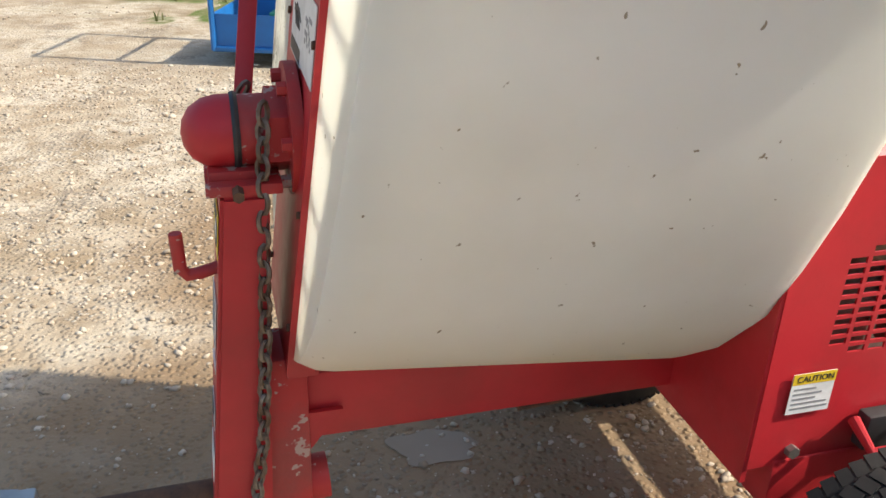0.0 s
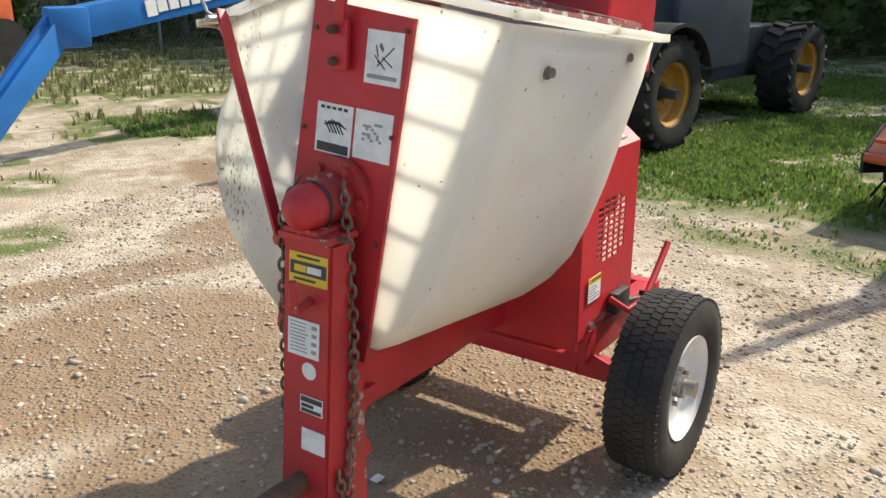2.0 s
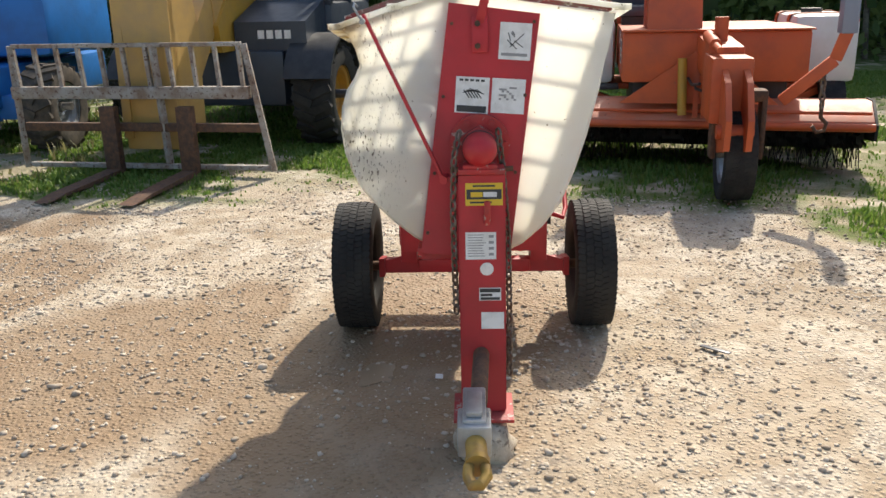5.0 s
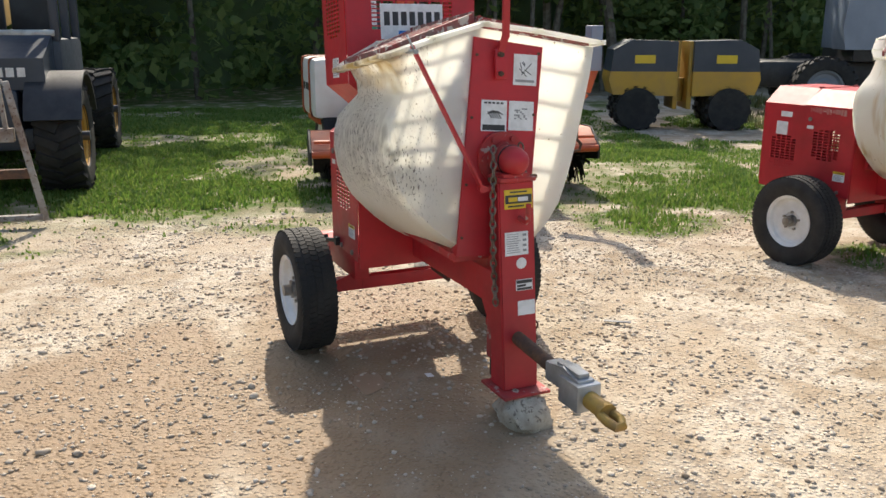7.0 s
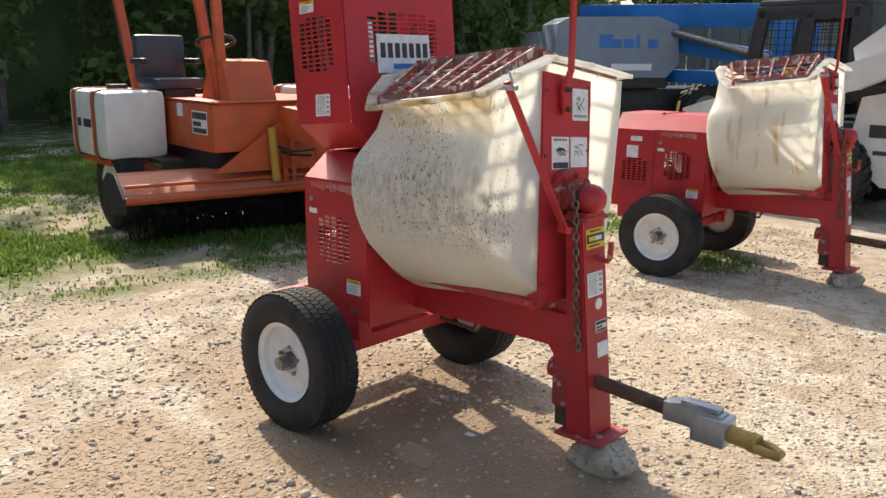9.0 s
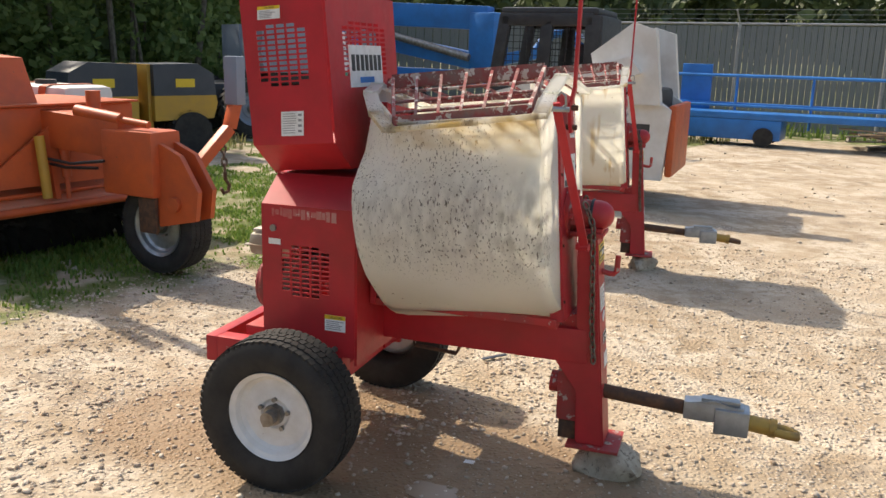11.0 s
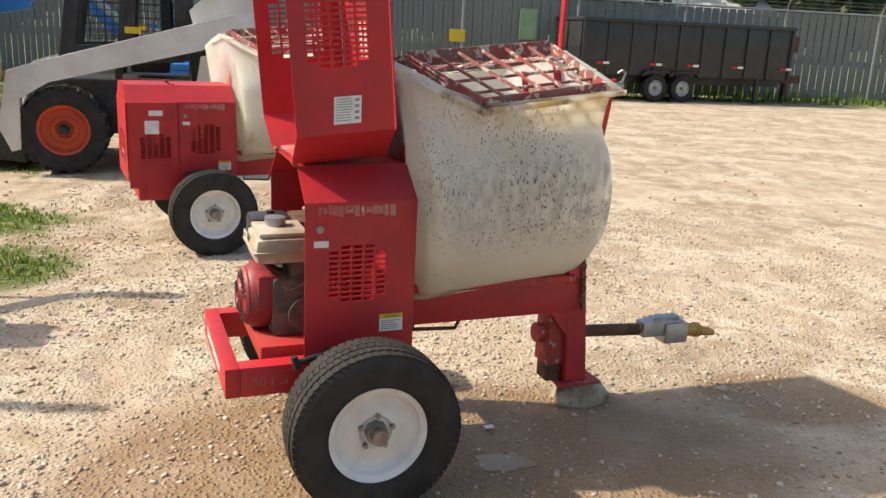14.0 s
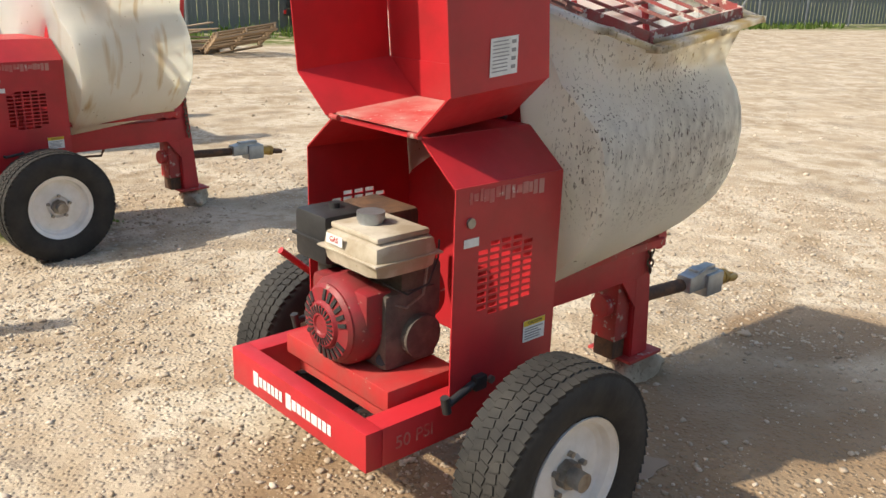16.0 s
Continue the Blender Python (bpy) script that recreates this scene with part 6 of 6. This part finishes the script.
pallet(pose(-1.25, -12.3, 0.2, 24, 8, 12), "weathered wooden pallet propped on a heap", WOOD)
pallet(pose(-0.2, -12.9, 0.0, 0, 0, 30), "flat wooden pallet in a heap of boards", WOOD)
pallet(pose(0.9, -13.6, 0.0, 0, 3, -20), "grey wooden pallet lying in weeds", WOOD_GREY)
pallet(pose(1.5, -13.8, 0.14, 4, 3, 15), "grey wooden pallet stacked on another", WOOD_GREY)
rnd = random.Random(21)
for i in range(16):
    x, y = rnd.uniform(-0.6, 1.5), rnd.uniform(-13.5, -12.5)
    solo("loose_board", B().box(-0.7, 0.7, -0.05, 0.05, 0, 0.025, 0.004), WOOD, "loose weathered board on the heap", "board", pose(x, y, 0.16 + 0.03 * i * 0.6, 0, rnd.uniform(-6, 6), rnd.uniform(-50, 50)), "loose boards")

# ---- house roof beyond the fence ----
house = thing("far_house", pose(-20.5, -61, 0, 0, 0, 12), "far low house with pale metal roof beyond the fence", "house")
part("wall", B().box(-5, 5, -3, 3, 0, 3.4), WHITE_MACHINE, house)
part("roof", B().prism([(-3.6, 3.3), (0, 4.9), (3.6, 3.3), (3.6, 3.45), (0, 5.05), (-3.6, 3.45)], -5.6, 5.6, "x"), ROOF_PALE, house)

# far red machine beyond the blue lift
far = thing("far_orange_machine", pose(0.2, 15.6, 0, 0, 0, 20), "orange and red machine parked far off", "machine")
part("body", B().box(-1.2, 1.2, -0.7, 0.7, 0.45, 1.3, 0.1).box(-0.4, 0.9, -0.6, 0.6, 1.3, 1.9, 0.1), ORANGE, far)
for x in (-0.9, 0.9):
    part("wheel", B().cyl((x, -0.8, 0.42), (x, -0.5, 0.42), 0.42, n=24), RUBBER, far)


# ---- vegetation ----
def leaf_material(name, c1, c2, trans=0.35):
    m = bpy.data.materials.new(name)
    m.use_nodes = True
    n, l = m.node_tree.nodes, m.node_tree.links
    p, out = n["Principled BSDF"], n["Material Output"]
    g = n.new("ShaderNodeNewGeometry")
    x = n.new("ShaderNodeMix")
    x.data_type = "RGBA"
    x.inputs[6].default_value, x.inputs[7].default_value = (*c1, 1), (*c2, 1)
    l.new(g.outputs["Random Per Island"], x.inputs[0])
    l.new(x.outputs[2], p.inputs["Base Color"])
    p.inputs["Roughness"].default_value = 0.6
    tr, ms = n.new("ShaderNodeBsdfTranslucent"), n.new("ShaderNodeMixShader")
    l.new(x.outputs[2], tr.inputs[0])
    ms.inputs[0].default_value = trans
    l.new(p.outputs[0], ms.inputs[1])
    l.new(tr.outputs[0], ms.inputs[2])
    l.new(ms.outputs[0], out.inputs[0])
    return m


LEAF = leaf_material("wood_leaves", (0.10, 0.165, 0.05), (0.31, 0.38, 0.13), 0.68)
LEAF_FAR = leaf_material("far_leaves", (0.05, 0.08, 0.035), (0.11, 0.14, 0.06))
BLADE = leaf_material("grass_blades", (0.09, 0.19, 0.025), (0.21, 0.28, 0.06), 0.45)
WEED = leaf_material("dry_grass_blades", (0.13, 0.15, 0.05), (0.27, 0.24, 0.11), 0.4)
BARK = paint("bark", (0.10, 0.08, 0.06), (0.2, 0.17, 0.13), 0.9, scale=8, bump=0.6)


def quads(name, centres, size, material, rng_, stretch=1.5, upright=0.0):
    """One mesh of small leaf quads, turned at random."""
    k = len(centres)
    a = rng_.normal(size=(k, 3))
    a[:, 2] += upright
    a /= np.linalg.norm(a, axis=1)[:, None]
    b = np.cross(a, rng_.normal(size=(k, 3)))
    b /= np.linalg.norm(b, axis=1)[:, None]
    s = (size * rng_.uniform(0.6, 1.4, size=k))[:, None]
    a, b = a * s * stretch / 2, b * s / 2
    v = np.stack([centres - a, centres + b * 0.9, centres + a, centres - b * 0.9], 1).reshape(-1, 3)
    me = bpy.data.meshes.new(name)
    me.vertices.add(4 * k)
    me.vertices.foreach_set("co", v.ravel())
    me.loops.add(4 * k)
    me.loops.foreach_set("vertex_index", np.arange(4 * k, dtype=np.int32))
    me.polygons.add(k)
    me.polygons.foreach_set("loop_start", np.arange(0, 4 * k, 4, dtype=np.int32))
    me.update()
    me.materials.append(material)
    return me


rg = np.random.default_rng(4)


def along(path, k):
    """k random places along a line of points, and the way across it."""
    p = np.array(path, float)
    seg = np.linalg.norm(np.diff(p, axis=0), axis=1)
    t = rg.uniform(0, seg.sum(), k)
    i = np.minimum(np.searchsorted(np.cumsum(seg), t), len(seg) - 1)
    u = (t - (np.cumsum(seg)[i] - seg[i])) / seg[i]
    q = p[i] + (p[i + 1] - p[i]) * u[:, None]
    dd = (p[i + 1] - p[i]) / seg[i][:, None]
    return q, np.stack([dd[:, 1], -dd[:, 0]], 1)


WOOD_LINE = [(-14, 24), (0, 21.5), (9, 17), (13.5, 9), (14.5, 3), (15, -3), (17, -9), (21, -16), (30, -21)]


def wood_belt():
    pts = []
    q, nrm = along(WOOD_LINE, 620)
    for (x, y), n_ in zip(q, nrm):
        away = abs(rg.normal(0, 2.0))
        c = np.array((x, y)) - n_ * away
        z = rg.uniform(0.2, 7.5)
        r = rg.uniform(0.5, 1.3)
        m = int(190 * r)
        o = rg.normal(size=(m, 3))
        o /= np.linalg.norm(o, axis=1)[:, None]
        o *= r * rg.uniform(0.55, 1.05, size=(m, 1))
        o[:, 2] *= 0.8
        pts.append(np.array((c[0], c[1], z)) + o)
    p = np.concatenate(pts)
    p = p[p[:, 2] > 0.05]
    ob = new("wood_edge", quads("wood_edge", p, 0.17, LEAF, rg))
    tagged(ob, "dense dark green wood edge of leafy trees and brush", "trees", "", "stuff")


wood_belt()
b = B()
q, nrm = along(WOOD_LINE, 70)
for (x, y), n_ in zip(q, nrm):
    p = Vector((x, y, 0)) - Vector((*n_, 0)) * float(rg.uniform(0.2, 2.5))
    lean = Vector((float(rg.normal(0, 0.5)), float(rg.normal(0, 0.5)), 6.5))
    r = float(rg.uniform(0.05, 0.14))
    b.cyl(p, p + lean, r, r * 0.4, n=7, caps=False)
tagged(part("wood_trunks", b, BARK), "slender dark tree trunks in the wood", "trees", "", "stuff")
# added upright sheet; the wood's inner shade is put into its dark green
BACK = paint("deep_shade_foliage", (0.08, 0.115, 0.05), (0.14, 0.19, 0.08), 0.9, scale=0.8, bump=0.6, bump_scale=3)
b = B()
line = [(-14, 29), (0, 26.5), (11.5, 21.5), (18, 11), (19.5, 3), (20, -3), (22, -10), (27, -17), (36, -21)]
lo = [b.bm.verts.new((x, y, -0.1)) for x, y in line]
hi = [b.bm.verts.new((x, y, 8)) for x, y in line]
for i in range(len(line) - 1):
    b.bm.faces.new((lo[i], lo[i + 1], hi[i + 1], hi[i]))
tagged(part("backdrop", b, BACK, None, "", 0), "upright sheet painted as the deep shade behind the wood edge", "backdrop", "", "structure")

# far tree line beyond the yard fence
pts = []
for i in range(620):
    x, y = rg.uniform(-110, 60), rg.uniform(-75, -52)
    y += -0.2 * (x * -0.9)
    z0 = rg.uniform(2.0, 9.5) * (0.95 + 0.18 * math.sin(x * 0.13) + 0.15 * math.sin(x * 0.41))
    r = rg.uniform(1.2, 2.6)
    m = 110
    o = rg.normal(size=(m, 3))
    o /= np.linalg.norm(o, axis=1)[:, None]
    o *= r * rg.uniform(0.6, 1.05, size=(m, 1))
    pts.append(np.array((x, y, max(1.0, z0))) + o)
ob = new("far_treeline", quads("far_treeline", np.concatenate(pts), 0.7, LEAF_FAR, rg))
tagged(ob, "hazy green line of trees beyond the fence", "trees", "", "stuff")


def blades(name, k, xs, ys, hgt, material, label, need=0.3, dens=None):
    """Grass blades where the turf is thick enough."""
    co, idx = [], 0
    for _ in range(k):
        x, y = rg.uniform(*xs), rg.uniform(*ys)
        g = (dens or grassy)(x, y)
        if g < need or rg.uniform() > g * g:
            continue
        clump = 0.75 + 0.6 * max(0.0, noise.noise((x * 1.3, y * 1.3, 9.0)) + 0.2)
        z = height(x, y)
        for _b in range(3):
            a, h = rg.uniform(0, 6.283), hgt * clump * (0.35 + 0.65 * g) * rg.uniform(0.5, 1.3)
            w = 0.004 + 0.004 * rg.uniform() + 0.0006 * math.hypot(x, y)
            bx, by = x + rg.normal(0, 0.025), y + rg.normal(0, 0.025)
            lx, ly = math.cos(a) * h * 0.5, math.sin(a) * h * 0.5
            sx, sy = -math.sin(a) * w, math.cos(a) * w
            co += [(bx - sx, by - sy, z - 0.01), (bx + sx, by + sy, z - 0.01), (bx + lx * 0.4 + sx * 0.7, by + ly * 0.4 + sy * 0.7, z + h * 0.65), (bx + lx * 0.4 - sx * 0.7, by + ly * 0.4 - sy * 0.7, z + h * 0.65), (bx + lx, by + ly, z + h)]
    n_ = len(co) // 5
    faces = []
    for i in range(n_):
        o = 5 * i
        faces += [(o, o + 1, o + 2, o + 3), (o + 3, o + 2, o + 4)]
    me = bpy.data.meshes.new(name)
    me.from_pydata(co, [], faces)
    me.materials.append(material)
    tagged(new(name, me), label, "grass", "", "stuff")


blades("grass", 110000, (1.2, 13.0), (-4.5, 9.0), 0.055, BLADE, "short green grass in uneven patches", 0.1)
blades("weeds", 9000, (-4, 12), (6, 20), 0.12, WEED, "thin straggling weeds beyond the yard", 0.2)
blades("verge_grass", 16000, (4, 18), (-17, -4), 0.22, WEED, "tall pale grass and weeds on the verge", 0.2)
blades("fence_grass", 9000, (-26, 8), (-23, -12.5), 0.25, BLADE, "strip of green grass along the fence", 0.5)


# ---- loose stones ----
def stones(name, k, xs, ys, smin, smax, material, label, bias=0.0):
    base = [Vector(v) for v in ((1, 0, 0), (-1, 0, 0), (0, 1, 0), (0, -1, 0), (0, 0, 1), (0, 0, -1))]
    tri = ((0, 2, 4), (2, 1, 4), (1, 3, 4), (3, 0, 4), (2, 0, 5), (1, 2, 5), (3, 1, 5), (0, 3, 5))
    sub, cache = list(base), {}
    faces0 = []

    def mid(a, c):
        key = (min(a, c), max(a, c))
        if key not in cache:
            cache[key] = len(sub)
            sub.append((sub[a] + sub[c]).normalized())
        return cache[key]
    for a, c, e in tri:
        ab, bc, ca = mid(a, c), mid(c, e), mid(e, a)
        faces0 += [(a, ab, ca), (ab, c, bc), (ca, bc, e), (ab, bc, ca)]
    unit = np.array([tuple(v) for v in sub])
    co, fa = [], []
    n_ = 0
    f0 = np.array(faces0)
    while n_ < k:
        x, y = rg.uniform(*xs), rg.uniform(*ys)
        g = noise.noise((x * 0.9, y * 0.9, 4.0)) + 0.6 * noise.noise((x * 2.7, y * 2.7, 1.0)) + bias
        if g < rg.uniform(-0.5, 0.5) or grassy(x, y) > 0.75:
            continue
        s = smin + (smax - smin) * rg.uniform() ** 4.5
        sh = np.array((s * rg.uniform(0.7, 1.4), s * rg.uniform(0.7, 1.2), s * rg.uniform(0.4, 0.8)))
        a = rg.uniform(0, 6.283)
        u = unit * (1 + 0.22 * rg.normal(size=(len(unit), 1))) * sh
        ca, sa = math.cos(a), math.sin(a)
        u = np.stack([u[:, 0] * ca - u[:, 1] * sa, u[:, 0] * sa + u[:, 1] * ca, u[:, 2]], 1)
        co.append(u + (x, y, height(x, y) + sh[2] * 0.35))
        fa.append(f0 + n_ * len(unit))
        n_ += 1
    v, f = np.concatenate(co), np.concatenate(fa)
    me = bpy.data.meshes.new(name)
    me.vertices.add(len(v))
    me.vertices.foreach_set("co", v.ravel())
    me.loops.add(f.size)
    me.loops.foreach_set("vertex_index", f.ravel().astype(np.int32))
    me.polygons.add(len(f))
    me.polygons.foreach_set("loop_start", np.arange(0, f.size, 3, dtype=np.int32))
    me.update()
    me.materials.append(material)
    tagged(new(name, me), label, "gravel", "", "stuff")


def stone_material(name, c1, c2):
    m = bpy.data.materials.new(name)
    m.use_nodes = True
    n, l = m.node_tree.nodes, m.node_tree.links
    p = n["Principled BSDF"]
    g, x = n.new("ShaderNodeNewGeometry"), n.new("ShaderNodeMix")
    x.data_type = "RGBA"
    x.inputs[6].default_value, x.inputs[7].default_value = (*c1, 1), (*c2, 1)
    l.new(g.outputs["Random Per Island"], x.inputs[0])
    l.new(x.outputs[2], p.inputs["Base Color"])
    p.inputs["Roughness"].default_value = 0.9
    return m


PEBBLE = stone_material("pale_pebbles", (0.30, 0.23, 0.16), (0.60, 0.52, 0.42))
stones("gravel", 70000, (-3.4, 3.4), (-3.2, 5.6), 0.0022, 0.013, PEBBLE, "loose pale gravel of mixed small stones", 0.12)
stones("coarse_gravel", 5000, (-8, 8), (-12, 11), 0.005, 0.024, PEBBLE, "scattered coarser stones over the yard", -0.1)

# ---- small litter on the ground ----
solo("scrap_strip", B().box(-0.07, 0.07, -0.012, 0.012, 0, 0.006, 0.002), NAVY, "dark bent metal scrap lying on gravel", "scrap", pose(0.60, 0.48, 0.012, 0, 4, 60))
solo("paper_scrap", B().box(-0.02, 0.02, -0.015, 0.015, 0, 0.002), DECAL, "small white paper scrap on damp earth", "litter", pose(0.02, 1.5, 0.004, 4, 0, 20))


# ---- shallow puddles ----
WATER = paint("muddy_water", (0.25, 0.18, 0.11), (0.29, 0.21, 0.135), 0.3, scale=3, bump=0.02, bump_scale=8, spec=0.6)


def puddle(x, y, rx, ry, turn, seed):
    b = B()
    ring = []
    for i in range(40):
        a = 2 * math.pi * i / 40
        k = 1 + 0.45 * noise.noise((math.cos(a) * 1.6 + seed, math.sin(a) * 1.6, seed * 2.0))
        ring.append(b.bm.verts.new((rx * k * math.cos(a), ry * k * math.sin(a), 0)))
    b.bm.faces.new(ring)
    top = bmesh.ops.extrude_face_region(b.bm, geom=b.bm.faces[:])["geom"]
    bmesh.ops.translate(b.bm, vec=(0, 0, -0.02), verts=[v for v in top if isinstance(v, bmesh.types.BMVert)])
    z = 0.0035 + sum(height(x + u * rx * 0.6, y + w * ry * 0.6) for u in (-1, 0, 1) for w in (-1, 0, 1)) / 9
    tagged(solo("puddle", b, WATER, "shallow muddy puddle on the gravel", "puddle", pose(x, y, z, 0, 0, turn)), "", "", "", "structure")


puddle(0.0, 1.76, 0.12, 0.07, 10, 2)
